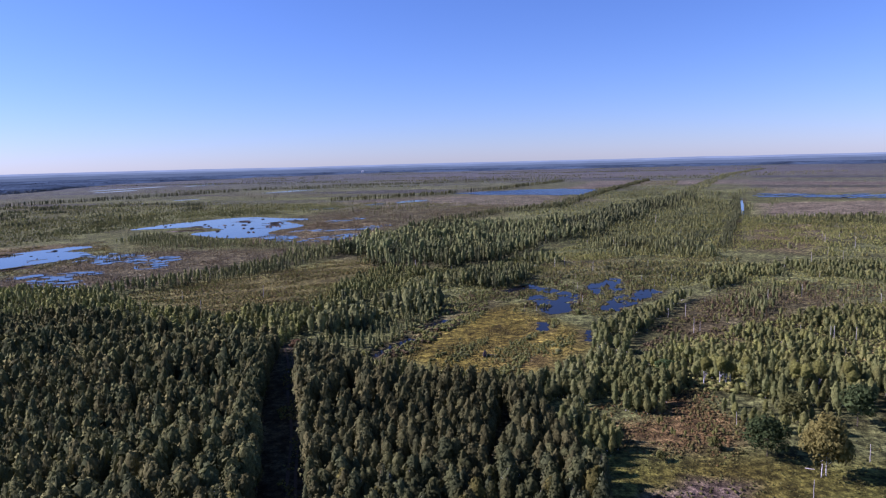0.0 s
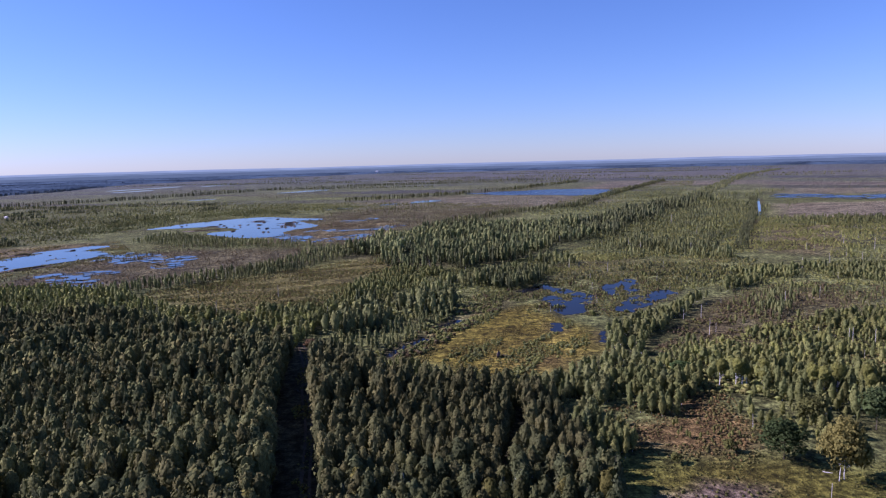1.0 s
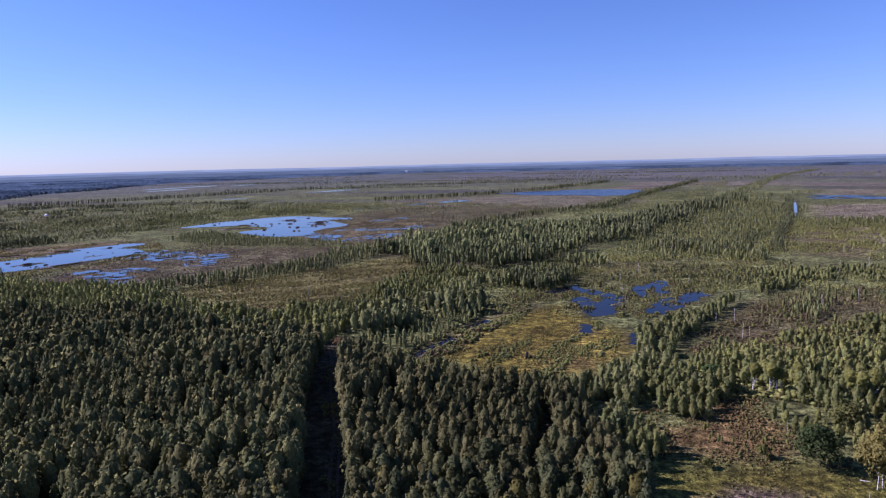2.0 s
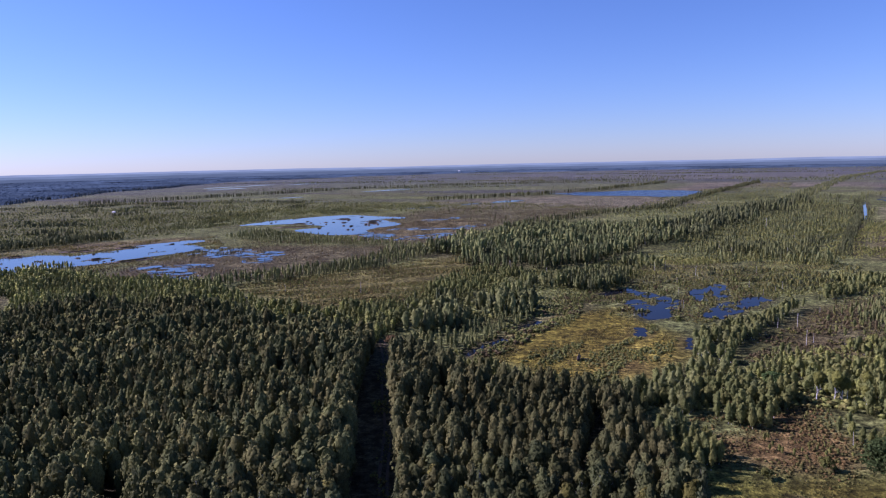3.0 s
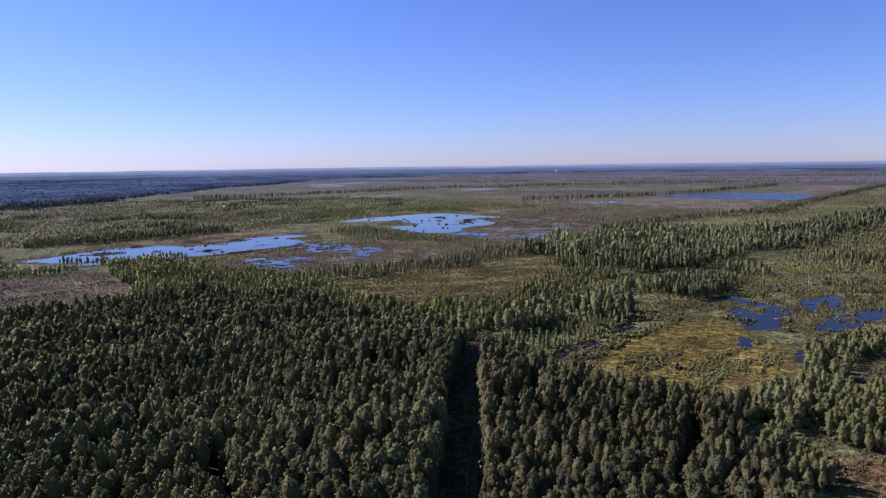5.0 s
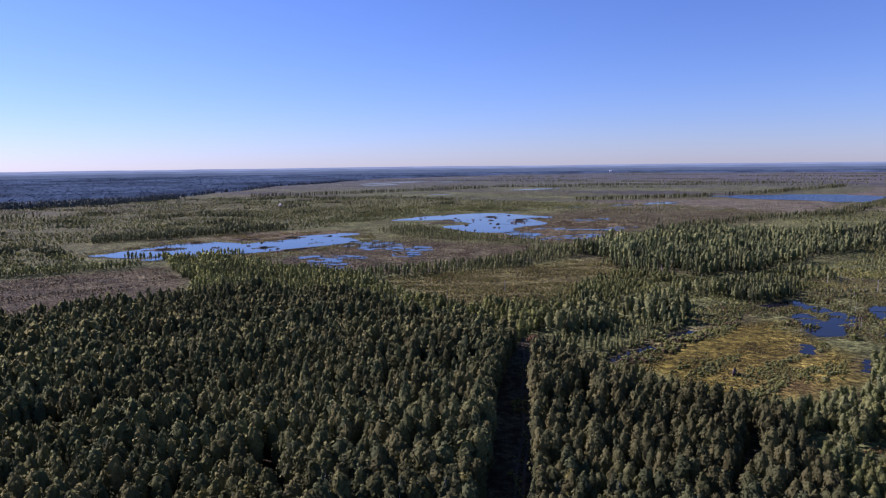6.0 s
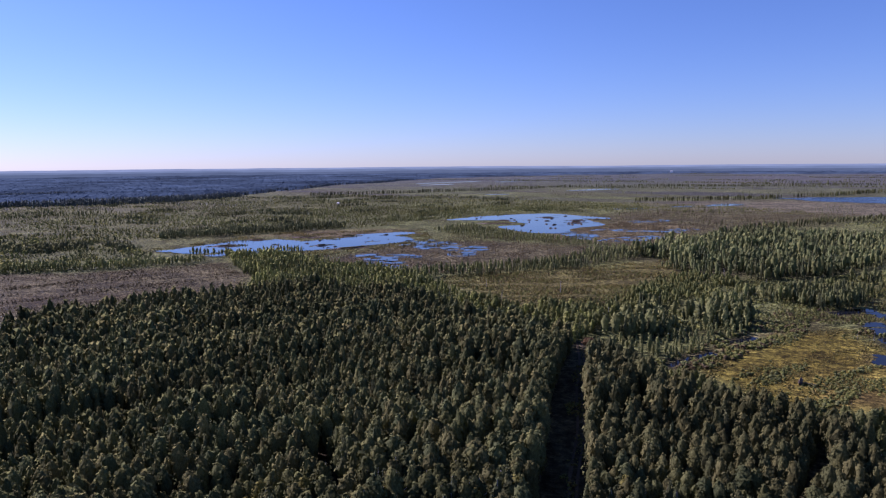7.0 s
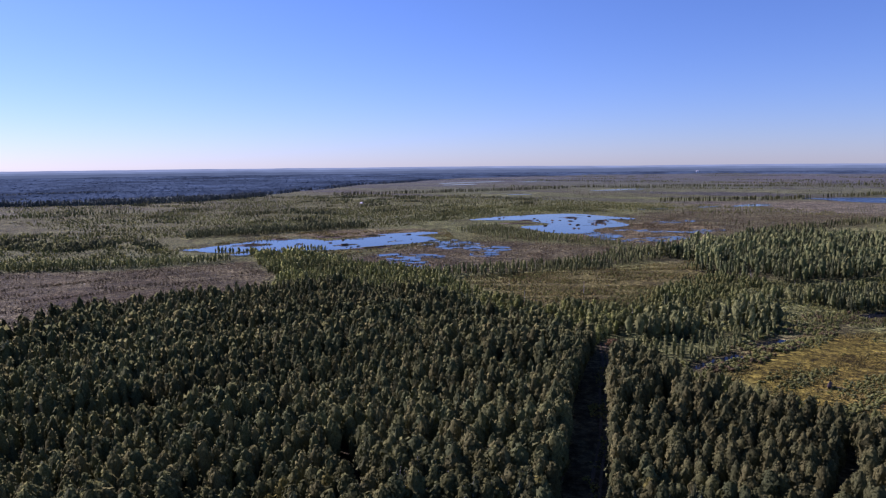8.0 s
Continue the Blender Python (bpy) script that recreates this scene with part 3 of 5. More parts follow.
def crown_cards(kind, cards, sides, rng, lumps=16, hull=(8, 7)):
    """A crown one metre high: a closed, lumpy body of foliage and the leaf sprays that stand out of it. Gives corners, and the way that each faces."""
    foot, wide = FOOT[kind], WIDTH[kind]
    low = kind in ("bush", "broad")
    al, sl = rng.uniform(0, 2 * math.pi, lumps), rng.uniform(0.0, 0.95, lumps)
    swell = rng.uniform(0.1, 0.34, lumps)
    lean_x, lean_y = rng.uniform(-0.05, 0.05, 2)

    def surface(s, a):
        """Places on the lumpy body; the lumps are leafy limbs that rise outwards."""
        gap = (a[..., None] - al + math.pi) % (2 * math.pi) - math.pi
        up = s[..., None] - sl
        lump = (swell * np.exp(-(gap / (0.6 if low else 0.5)) ** 2 - (up / np.where(up > 0, 0.06, 0.11)) ** 2)).sum(-1)
        w = profile(kind, s) * wide * (0.62 + lump)
        z = foot + s * (0.97 - foot) + (0.3 if low else 0.07) * lump
        return np.stack((w * np.cos(a) + lean_x * s, w * np.sin(a) + lean_y * s, z), -1)

    def facing(s, a):
        ds, da = 0.03, 0.12
        u = surface(np.clip(s + ds, 0, 1), a) - surface(np.clip(s - ds, 0, 1), a)
        v = surface(s, a + da) - surface(s, a - da)
        n = np.cross(v, u)
        n /= np.linalg.norm(n, axis=-1)[..., None] + 1e-9
        n = n + 0.5 * np.stack((np.cos(a), np.sin(a), 0.35 + 0 * a), -1) + (0, 0, 0.3 if low else 0.12)
        return n / np.linalg.norm(n, axis=-1)[..., None]

    around, high = hull
    sh, ah = np.meshgrid(1 - (1 - np.linspace(0.0, 1.0, high)) ** 1.8, 2 * math.pi * np.arange(around) / around, indexing="ij")
    ah = ah + (np.arange(high) % 2)[:, None] * math.pi / around + rng.uniform(-0.2, 0.2, ah.shape) * 4 / around
    sh = np.clip(sh + rng.uniform(-0.3, 0.3, sh.shape) / high * (sh > 0) * (sh < 1), 0, 1)
    ph, lh = surface(sh, ah), facing(sh, ah)
    # the body lies under the sprays, uneven
    ph = ph * np.stack((*(2 * [rng.uniform(0.78, 1.0, sh.shape)]), rng.uniform(0.95, 1.0, sh.shape)), -1) * (1 if cards else 1.12)
    i, j = (q.ravel() for q in np.meshgrid(np.arange(high - 1), np.arange(around), indexing="ij"))
    k = (j + 1) % around
    body = [np.stack((q[i, j], q[i, k], q[i + 1, k], q[i + 1, j]), 1) for q in (ph, lh)]
    if sides == 3:
        body = [np.concatenate((q[:, :3], q[:, (0, 2, 3)])) for q in body]
    if not cards:
        return body
    s = rng.random(cards) ** 0.8 * 0.99
    s = np.where(rng.random(cards) < profile(kind, s) + 0.15, s, rng.random(cards) * 0.8)
    a = rng.uniform(0, 2 * math.pi, cards)
    lean = facing(s, a)
    mid = surface(s, a)
    p = mid + lean * (wide * rng.uniform(-0.1, 0.13, (cards, 1)))
    loose = rng.normal(size=(cards, 3))
    out = lean + 0.3 * loose
    out /= np.linalg.norm(out, axis=1)[:, None]
    side = np.cross(out, (0, 0, 1) + 0.5 * rng.normal(size=(cards, 3)))
    side /= np.linalg.norm(side, axis=1)[:, None]
    up = np.cross(side, out)
    lean = lean + 0.14 * loose
    lean /= np.linalg.norm(lean, axis=1)[:, None]
    reach = math.sqrt(1.5 * wide * (1 - foot) / (cards + 12)) * rng.uniform(0.5, 1.15, cards)
    turn = 2 * math.pi * np.arange(sides) / sides + math.pi / 2
    ring = side[:, None] * (0.9 * np.cos(turn))[None, :, None] + up[:, None] * (1.0 * np.sin(turn))[None, :, None]
    corners = p[:, None] + ring * reach[:, None, None] * rng.uniform(0.7, 1.2, (cards, sides, 1))
    return np.concatenate((corners, body[0])), np.concatenate((np.repeat(lean[:, None], sides, 1), body[1]))


def lobed_cards(cards, lobes, rng):
    """Leaf sprays on the separate leafy limbs of a broad crown, one metre high and about one wide."""
    corners, leans = [], []
    for k in range(lobes):
        a, out = k * 2.4 + rng.uniform(-0.3, 0.3), math.sqrt((k + 0.3) / lobes)
        size = rng.uniform(0.13, 0.21)
        mid = np.array((0.3 * out * math.cos(a), 0.3 * out * math.sin(a), 0.8 - 0.28 * out ** 1.6 + rng.uniform(-0.14, 0.1)))
        n = cards // lobes
        d = rng.normal(size=(n, 3))
        d /= np.linalg.norm(d, axis=1)[:, None]
        p = mid + d * size * rng.uniform(0.55, 1.1, (n, 1)) * (1, 1, rng.uniform(0.8, 1.3))
        loose = rng.normal(size=(n, 3))
        face = d + 0.85 * loose
        face /= np.linalg.norm(face, axis=1)[:, None]
        side = np.cross(face, rng.normal(size=(n, 3)))
        side /= np.linalg.norm(side, axis=1)[:, None]
        up = np.cross(face, side)
        reach = math.sqrt(5.5 * size * size / n) * rng.uniform(0.6, 1.25, (n, 1))
        ring = np.stack((side * 1.2, up * 0.8, -side * 1.1, -up * 0.9), 1) * reach[:, None]
        corners.append(p[:, None] + ring * rng.uniform(0.7, 1.2, (n, 4, 1)))
        lean = d + 0.2 * loose + (0, 0, 0.25)
        leans.append(np.repeat((lean / np.linalg.norm(lean, axis=1)[:, None])[:, None], 4, 1))
    return np.concatenate(corners), np.concatenate(leans)


def tube(points, radii, sides=6):
    """Corners and four-sided faces of a bent, tapered tube with a closed tip."""
    v, f = [], []
    for k, (p, r) in enumerate(zip(points, radii)):
        for i in range(sides):
            a = 2 * math.pi * i / sides
            v.append((p[0] + r * math.cos(a), p[1] + r * math.sin(a), p[2]))
        if k:
            b = (k - 1) * sides
            f += [(b + i, b + (i + 1) % sides, b + sides + (i + 1) % sides, b + sides + i) for i in range(sides)]
    return v, f


def trunk_mesh(name, kind, height, mat, rng, broken=False, limbs=7):
    """A tapered trunk with limbs, as one mesh."""
    bm = bmesh.new()
    thick = height * (0.018 if broken else 0.018 if kind == "stem" else 0.0125 if kind != "bush" else 0.02)
    lean = rng.uniform(-0.03, 0.03, 2) * height
    n = 6
    spine = [(lean[0] * (k / n) ** 2 + rng.uniform(-1, 1) * 0.01 * height * (k > 0), lean[1] * (k / n) ** 2 + rng.uniform(-1, 1) * 0.01 * height * (k > 0), -0.3 + (height * 0.93 + 0.3) * k / n) for k in range(n + 1)]
    pieces = [tube(spine, [thick * (1.25 if k == 0 else 1 - (0.45 if broken else 0.88) * k / n) for k in range(n + 1)])]
    for i in range(limbs):
        t = rng.uniform(0.3, 0.85)
        base = np.array(spine[int(t * n)])
        a = rng.uniform(0, 6.28)
        long = height * WIDTH[kind] * rng.uniform(0.5, 0.85) * (0.4 if broken else 1)
        tip = base + (math.cos(a) * long, math.sin(a) * long, long * rng.uniform(0.5, 1.3))
        mid = (base + tip) / 2 + (0, 0, -0.08 * long)
        pieces.append(tube([base, mid, tip], [thick * 0.4, thick * 0.28, thick * 0.08], 4))
    for v, f in pieces:
        vs = [bm.verts.new(p) for p in v]
        for q in f:
            bm.faces.new([vs[i] for i in q])
        bm.faces.new(vs[-(4 if len(v) == 12 else 6):])
    me = bpy.data.meshes.new(name)
    bm.to_mesh(me)
    bm.free()
    for p in me.polygons:
        p.use_smooth = True
    me.materials.append(mat)
    return me


def crown_object(name, sprays, stretch, tint, mat, rng):
    corners, lean = sprays
    corners = corners * stretch
    n, sides = corners.shape[:2]
    shade = np.repeat(rng.uniform(0.97, 1.03, (n, 1)), sides, 0) * np.array(tint)
    return mesh_object(name, corners.reshape(-1, 3), np.arange(n * sides).reshape(n, sides), mat, None, shade, lean=lean.reshape(-1, 3))


def single_tree(name, kind, height, tint, bark, rng, cards=300, width=1.0, label="", category="tree", group=""):
    """One tree as a thing of its own: an Empty at its foot, trunk and crown."""
    root = tagged(new(name), label, category, group)
    t = new("trunk", trunk_mesh("trunk", kind, height, bark, rng))
    c = crown_object("crown", crown_cards(kind, cards, 4, rng, 30, (12, 11)), (height * width, height * width, height), tint, LEAF_SINGLE, rng)
    t.parent = c.parent = root
    return root


GREENS = {"birch": ((0.11, 0.118, 0.043), (0.124, 0.127, 0.045), (0.095, 0.107, 0.042), (0.132, 0.127, 0.047)),
          "pine": ((0.0881, 0.102, 0.0455), (0.101, 0.113, 0.0482), (0.114, 0.12, 0.0509)),
          "bush": ((0.182, 0.161, 0.0538), (0.195, 0.163, 0.0585), (0.159, 0.149, 0.0515), (0.202, 0.161, 0.0655))}
OLIVE = ((0.19, 0.196, 0.0528), (0.172, 0.184, 0.0506), (0.206, 0.196, 0.0572))
LIGHT = tuple(tuple(1.22 * v for v in c) for c in OLIVE)
RUSSET = ((0.148, 0.115, 0.054), (0.135, 0.112, 0.05), (0.156, 0.12, 0.058))
STRAW = ((0.24, 0.194, 0.0572), (0.216, 0.183, 0.055), (0.186, 0.17, 0.0528))
YOUNG = ((0.168, 0.18, 0.056), (0.188, 0.19, 0.058), (0.15, 0.165, 0.053))
DUSKY = ((0.118, 0.128, 0.053), (0.132, 0.138, 0.056), (0.104, 0.116, 0.05))
GREY = ((0.172, 0.184, 0.066), (0.194, 0.2, 0.07), (0.15, 0.165, 0.062))
REACH = (160, 230, 320, 470, 760, 99999)
SPRAYS = {"tree": (130, 76, 28, 12, 6, 0), "bush": (30, 18, 10, 4, 3, 2)}
HULLS = {"tree": ((7, 6), (6, 5), (5, 5), (4, 4), (4, 3), (4, 3)), "bush": ((6, 4), (5, 4), (4, 3), (4, 2), (4, 2), (4, 2))}
LIBRARY = {}


def library(kind, level, variant):
    key = (kind, level, variant)
    if key not in LIBRARY:
        rng = np.random.default_rng(1000 * level + 37 * variant + len(kind))
        form = "bush" if kind == "bush" else "tree"
        LIBRARY[key] = crown_cards(kind, SPRAYS[form][level], 3, rng, 22 if level < 3 else 9, HULLS[form][level])
    return LIBRARY[key]


def thicket(name, label, category, kind, x, y, h, rng, tints, bark=None, width=1.0, mat=None, trunks=True):
    """Many trees in one mesh: crowns in sprays, with bare trunks below."""
    if not len(x):
        return None
    z = np.where(np.hypot(x, y) < 2500, hummocks(x, y), 0)
    r = np.hypot(x, y)
    level = np.searchsorted(REACH, r)
    level[r < 106] = 3
    variant = rng.integers(0, 9, len(x))
    spin, wide = rng.uniform(0, 6.28, len(x)), width * rng.uniform(0.85, 1.2, len(x))
    tint = np.array(tints)[rng.integers(0, len(tints), len(x))] * rng.uniform(0.8, 1.2, (len(x), 1))
    patch = fbm(x, y, 45, 151)
    tint = tint * (1 + 0.26 * patch[:, None])
    verts, leans, colours, flat, sizes, slots, base = [], [], [], [], [], [], 0
    for lv in np.unique(level):
        for va in np.unique(variant[level == lv]):
            pick = (level == lv) & (variant == va)
            c, lean = library(kind, int(lv), int(va))
            n, sides = c.shape[:2]
            p = c.reshape(-1, 3)
            co, si = np.cos(spin[pick])[:, None], np.sin(spin[pick])[:, None]
            hh, ww = h[pick][:, None], (h[pick] * wide[pick])[:, None]
            v = np.stack((x[pick][:, None] + ww * (p[:, 0] * co - p[:, 1] * si), y[pick][:, None] + ww * (p[:, 0] * si + p[:, 1] * co), z[pick][:, None] + hh * p[:, 2]), -1)
            m = len(v)
            verts.append(v.reshape(-1, 3))
            q = lean.reshape(-1, 3)
            leans.append(np.stack((q[:, 0] * co - q[:, 1] * si, q[:, 0] * si + q[:, 1] * co, np.repeat(q[None, :, 2], m, 0)), -1).reshape(-1, 3))
            colours.append(np.repeat(tint[pick], len(p), 0))
            flat.append(base + np.arange(m * n * sides))
            sizes.append(np.full(m * n, sides, np.int32))
            slots.append(np.zeros(m * n, np.int32))
            base += m * n * sides
    if trunks and bark is not None:
        pick = (r < 480)
        m = int(pick.sum())
        if m:
            a = np.arange(3) * 2.094
            low = np.stack((np.cos(a), np.sin(a), np.zeros(3)), -1)
            bottom = np.stack((x[pick], y[pick], z[pick] - 0.2), -1)[:, None] + low * (h[pick] * 0.011)[:, None, None]
            top = np.stack((x[pick], y[pick], z[pick] + 0.75 * h[pick]), -1)[:, None] + low * (h[pick] * 0.004)[:, None, None]
            verts.append(np.concatenate((bottom, top), 1).reshape(-1, 3))
            colours.append(np.full((m * 6, 3), 0.3))
            leans.append(np.full((m * 6, 3), 0.577))
            q = np.array(((0, 1, 4, 3), (1, 2, 5, 4), (2, 0, 3, 5)))
            flat.append((base + np.arange(m)[:, None, None] * 6 + q).ravel())
            sizes.append(np.full(m * 3, 4, np.int32))
            slots.append(np.ones(m * 3, np.int32))
    ob = mesh_object(name, np.concatenate(verts), np.concatenate(flat), mat or LEAF, np.concatenate(sizes), np.concatenate(colours), lean=np.concatenate(leans))
    if bark is not None:
        ob.data.materials.append(bark)
        ob.data.polygons.foreach_set("material_index", np.concatenate(slots))
    return tagged(ob, label, category, kind="stuff")


# open strips in the woods: the ride with its track, ditches, small gaps
GAPS = [((-25.5, 85), (-40, 155), 5.2, 5.2), ((-40, 155), (-47.5, 183), 5.2, 4.6), ((-48, 183), (-60, 252), 4.2, 3.2), ((-60, 252), (-50, 305), 3.0, 3.0),
        ((-196, 74), (-164, 101), 5.0, 5.0), ((-164, 101), (-141, 136), 5.0, 4.5), ((-141, 136), (-116, 158), 4.0, 2.6), ((-88, 118), (-74, 109), 3.0, 3.0), ((-164, 262), (-156, 272), 4.5, 4.0), ((-112, 247), (-104, 252), 4.0, 4.0), ((-68, 166), (-64, 176), 3.4, 3.0), ((-29, 168), (-25, 206), 2.0, 1.6),
        ((10, 140), (17, 176), 1.6, 1.4), ((-96, 172), (-60, 206), 1.6, 1.2), ((-230, 150), (-160, 205), 2.0, 1.6), ((25, 168), (34, 184), 3.5, 3.5)]


def places(corners, spacing, rng, wobble=5.0, patchy=None, size=25.0, gaps=True, seed=0, dry=1.2, rows=None):
    """Scattered places inside a region, about so far apart, off the water and the open strips."""
    px, py = [p[0] for p in corners], [p[1] for p in corners]
    gx, gy = np.meshgrid(np.arange(min(px) - 8, max(px) + 8, spacing), np.arange(min(py) - 8, max(py) + 8, spacing * 0.87))
    gx = gx + (np.arange(gx.shape[0]) % 2)[:, None] * spacing / 2
    x = (gx + rng.uniform(-0.42, 0.42, gx.shape) * spacing).ravel()
    y = (gy + rng.uniform(-0.42, 0.42, gx.shape) * spacing).ravel()
    ok = inside_distance(x, y, list(corners)) + wobble * fbm(x, y, 22, 161 + seed) < 0
    if patchy is not None:
        u, v = (x, y) if rows is None else turned(x, y, rows)
        ok &= fbm(u if rows is None else u * 0.22, v, size, 171 + seed) + rng.uniform(-0.25, 0.25, x.shape) > patchy
    x, y = x[ok], y[ok]
    ok = water_distance(x, y) > dry
    if gaps:
        for g in GAPS:
            ok &= limb_distance(x, y, *g) > 0
    return x[ok], y[ok]


SINGLES = []


def stand(label, kind, corners, spacing, height, uneven=0.18, bark=DARK_BARK, tints=None, single_within=0, width=1.0, seed=0, name=None, patchy=None, size=25.0, wobble=5.0, gaps=True, mixed=0.0, dry=1.2):
    """A stand of trees; those in the nearest stretch are kept for single trees."""
    rng = np.random.default_rng(200 + seed)
    x, y = places(corners, spacing, rng, wobble, patchy, size, gaps, seed, dry)
    h = height * (1 + uneven * fbm(x, y, 30, 181 + seed)) * rng.uniform(1 - uneven, 1 + uneven, len(x))
    near = (np.hypot(x, y) < single_within) & (np.hypot(x, y) > 110) & (x < 0.6 * y) & (x > -1.75 * y)
    for k in np.nonzero(near)[0]:
        SINGLES.append((kind, x[k], y[k], h[k]))
    x, y, h = x[~near], y[~near], h[~near]
    other = rng.random(len(x)) < mixed
    noun = name or kind + "_stand"
    thicket(noun, label, "trees", kind, x[~other], y[~other], h[~other], rng, tints or GREENS[kind], bark, width)
    if other.any():
        k2 = "pine" if kind == "birch" else "birch"
        thicket(k2 + "_trees", "dark conifers among the birches" if k2 == "pine" else "paler birches among the conifers", "trees", k2, x[other], y[other], h[other] * 0.95, rng, GREENS[k2], bark, width)


def brush(label, corners, spacing, height, tints=None, gaps=True, seed=0, patchy=None, size=18.0, wobble=5.0, uneven=0.45, width=1.7, name="bog_shrubs", category="shrubs", dry=0.6, rows=None):
    rng = np.random.default_rng(500 + seed)
    x, y = places(corners, spacing, rng, wobble, patchy, size, gaps, 40 + seed, dry, rows)
    h = 0.75 * height * rng.uniform(1 - uneven, 1 + uneven, len(x)) * (1 + 0.35 * fbm(x, y, 14, 191 + seed))
    thicket(name, label, category, "bush", x, y, h, rng, tints or GREENS["bush"], None, 1.25 * width, BRUSH)


# the big wood beside the ride
stand("dense dark green young birch and pine wood", "birch", [(-340, 96), (-275, 140), (-266, 158), (-269, 176), (-278, 200), (-265, 222), (-252, 245), (-242, 268), (-224, 288), (-170, 296), (-112, 262), (-72, 243), (-62, 236), (-56, 190), (-46, 150), (-31, 100), (-60, 78), (-200, 40)],
      3.05, 10.6, 0.26, single_within=138, seed=1, wobble=3, mixed=0.12, width=0.98)
stand("low light green birch thicket at the edge of the wood", "birch", [(-246, 272), (-280, 316), (-345, 368), (-372, 384), (-330, 410), (-278, 395), (-206, 372), (-172, 346), (-140, 318), (-104, 300), (-72, 312), (-56, 306), (-62, 246), (-112, 262), (-170, 290)],
      2.9, 5.0, 0.36, seed=2, wobble=4, tints=LIGHT[1:2] + YOUNG + GREY[:1], width=1.35)
stand("dense olive green birch wood along the track", "birch", [(-55, 236), (-38, 221), (-26, 203), (-11, 196), (-2, 191), (8, 190), (22, 183), (26, 178), (28, 160), (29, 146), (30, 128), (28, 100), (0, 70), (-20, 90), (-36, 150)],
      3.05, 10.2, 0.24, single_within=138, width=1.0, seed=3, wobble=2, mixed=0.06, tints=((0.12, 0.12, 0.044), (0.134, 0.127, 0.047), (0.106, 0.111, 0.043)))
stand("row of taller birches along the ride", "birch", [(-31, 85), (-45.5, 155), (-53, 183), (-63, 240), (-66, 240), (-57, 183), (-49, 155), (-35, 85)], 2.0, 11.2, 0.14, seed=50, wobble=0.8, width=1.0)
stand("mixed young birches at the corner of the wood", "birch", [(20, 188), (26, 176), (28, 158), (36, 164), (36, 178), (44, 187), (40, 199), (24, 198)], 2.7, 6.6, 0.35, bark=BIRCH_BARK, seed=51, tints=YOUNG[2:] + GREY, width=1.15, wobble=2)
stand("low bright birches along the edge of the sedge", "birch", [(-42, 228), (-24, 220), (-10, 211), (0, 204), (10, 203), (24, 197), (26, 180), (8, 190), (-11, 196), (-26, 203), (-38, 221)], 2.9, 5.6, 0.3, bark=BIRCH_BARK, seed=40, tints=YOUNG + GREY[:1], width=1.05, wobble=2)
stand("bright birches at the edge of the clearing", "birch", [(32, 189), (42, 185), (48, 178), (53, 173), (59, 173), (65, 182), (73, 196), (68, 206), (56, 210), (36, 200)], 2.5, 5.2, 0.42, bark=BIRCH_BARK, seed=4, tints=YOUNG, width=1.35, patchy=-0.45, size=14, wobble=2)
stand("sunlit young birches along the edge of the wood", "birch", [(24, 126), (34, 142), (40, 146), (43, 156), (39, 164), (32, 166), (24, 153)], 2.3, 4.6, 0.35, bark=BIRCH_BARK, seed=42, tints=YOUNG, width=1.2, wobble=2)
stand("row of birches and pines along the creek", "birch", [(-58, 262), (-46, 262), (-32, 274), (-18, 288), (-4, 300), (0, 320), (-8, 326), (-26, 314), (-44, 300), (-58, 286)], 3.2, 7.8, 0.3, seed=5, tints=GREY, mixed=0.3, wobble=3, patchy=-0.3, size=12, width=1.15)
stand("low willow scrub behind the creek", "birch", [(-52, 250), (-30, 240), (-14, 268), (2, 300), (-6, 312), (-24, 288), (-46, 266)], 4.0, 4.6, 0.3, seed=6, tints=GREY, wobble=3)
stand("birches in two rows beside the grassy strip", "birch", [(-12, 336), (20, 356), (46, 384), (58, 410), (90, 452), (60, 452), (26, 420), (-4, 380), (-30, 350), (-60, 330), (-70, 344), (-40, 306)], 4.4, 6.6, 0.35, seed=7, tints=GREY + YOUNG[2:], mixed=0.3, patchy=-0.1, size=16, width=1.25)
stand("bright young thicket before the far wood", "birch", [(-57, 290), (-49, 306), (-37, 338), (-20, 351), (-4, 383), (-12, 418), (-36, 434), (-55, 392), (-66, 335)], 3.0, 4.2, 0.35, seed=46, tints=YOUNG, patchy=-0.2, size=16, width=1.4)
stand("tall dark conifer and birch wood in the bog", "birch", [(-98, 505), (-68, 500), (-56, 462), (-30, 440), (-8, 418), (8, 430), (34, 452), (74, 520), (116, 585), (130, 680), (70, 694), (0, 684), (-50, 600)], 3.7, 9.6, 0.34, seed=8, mixed=0.4, wobble=8, tints=((0.165, 0.185, 0.066), (0.19, 0.2, 0.07), (0.14, 0.16, 0.06)), width=1.1, patchy=-0.55, size=30)
stand("belt of young trees beside the bog", "birch", [(-146, 398), (-118, 420), (-102, 440), (-72, 520), (-100, 540), (-118, 505), (-132, 458), (-160, 424), (-205, 372), (-190, 356)], 3.9, 6.5, 0.25, seed=9, tints=GREY, mixed=0.3)
stand("dense band of bright young birches across the bog", "birch", [(26, 192), (38, 196), (53, 195), (69, 198), (64, 222), (64, 238), (80, 262), (107, 300), (127, 326), (164, 363), (170, 385), (124, 329), (96, 302), (74, 278), (56, 250), (47, 224), (30, 204)], 2.5, 5.0, 0.42, bark=BIRCH_BARK, seed=10, width=1.45, tints=YOUNG + GREY + YOUNG[2:], patchy=-0.5, size=14, wobble=4)
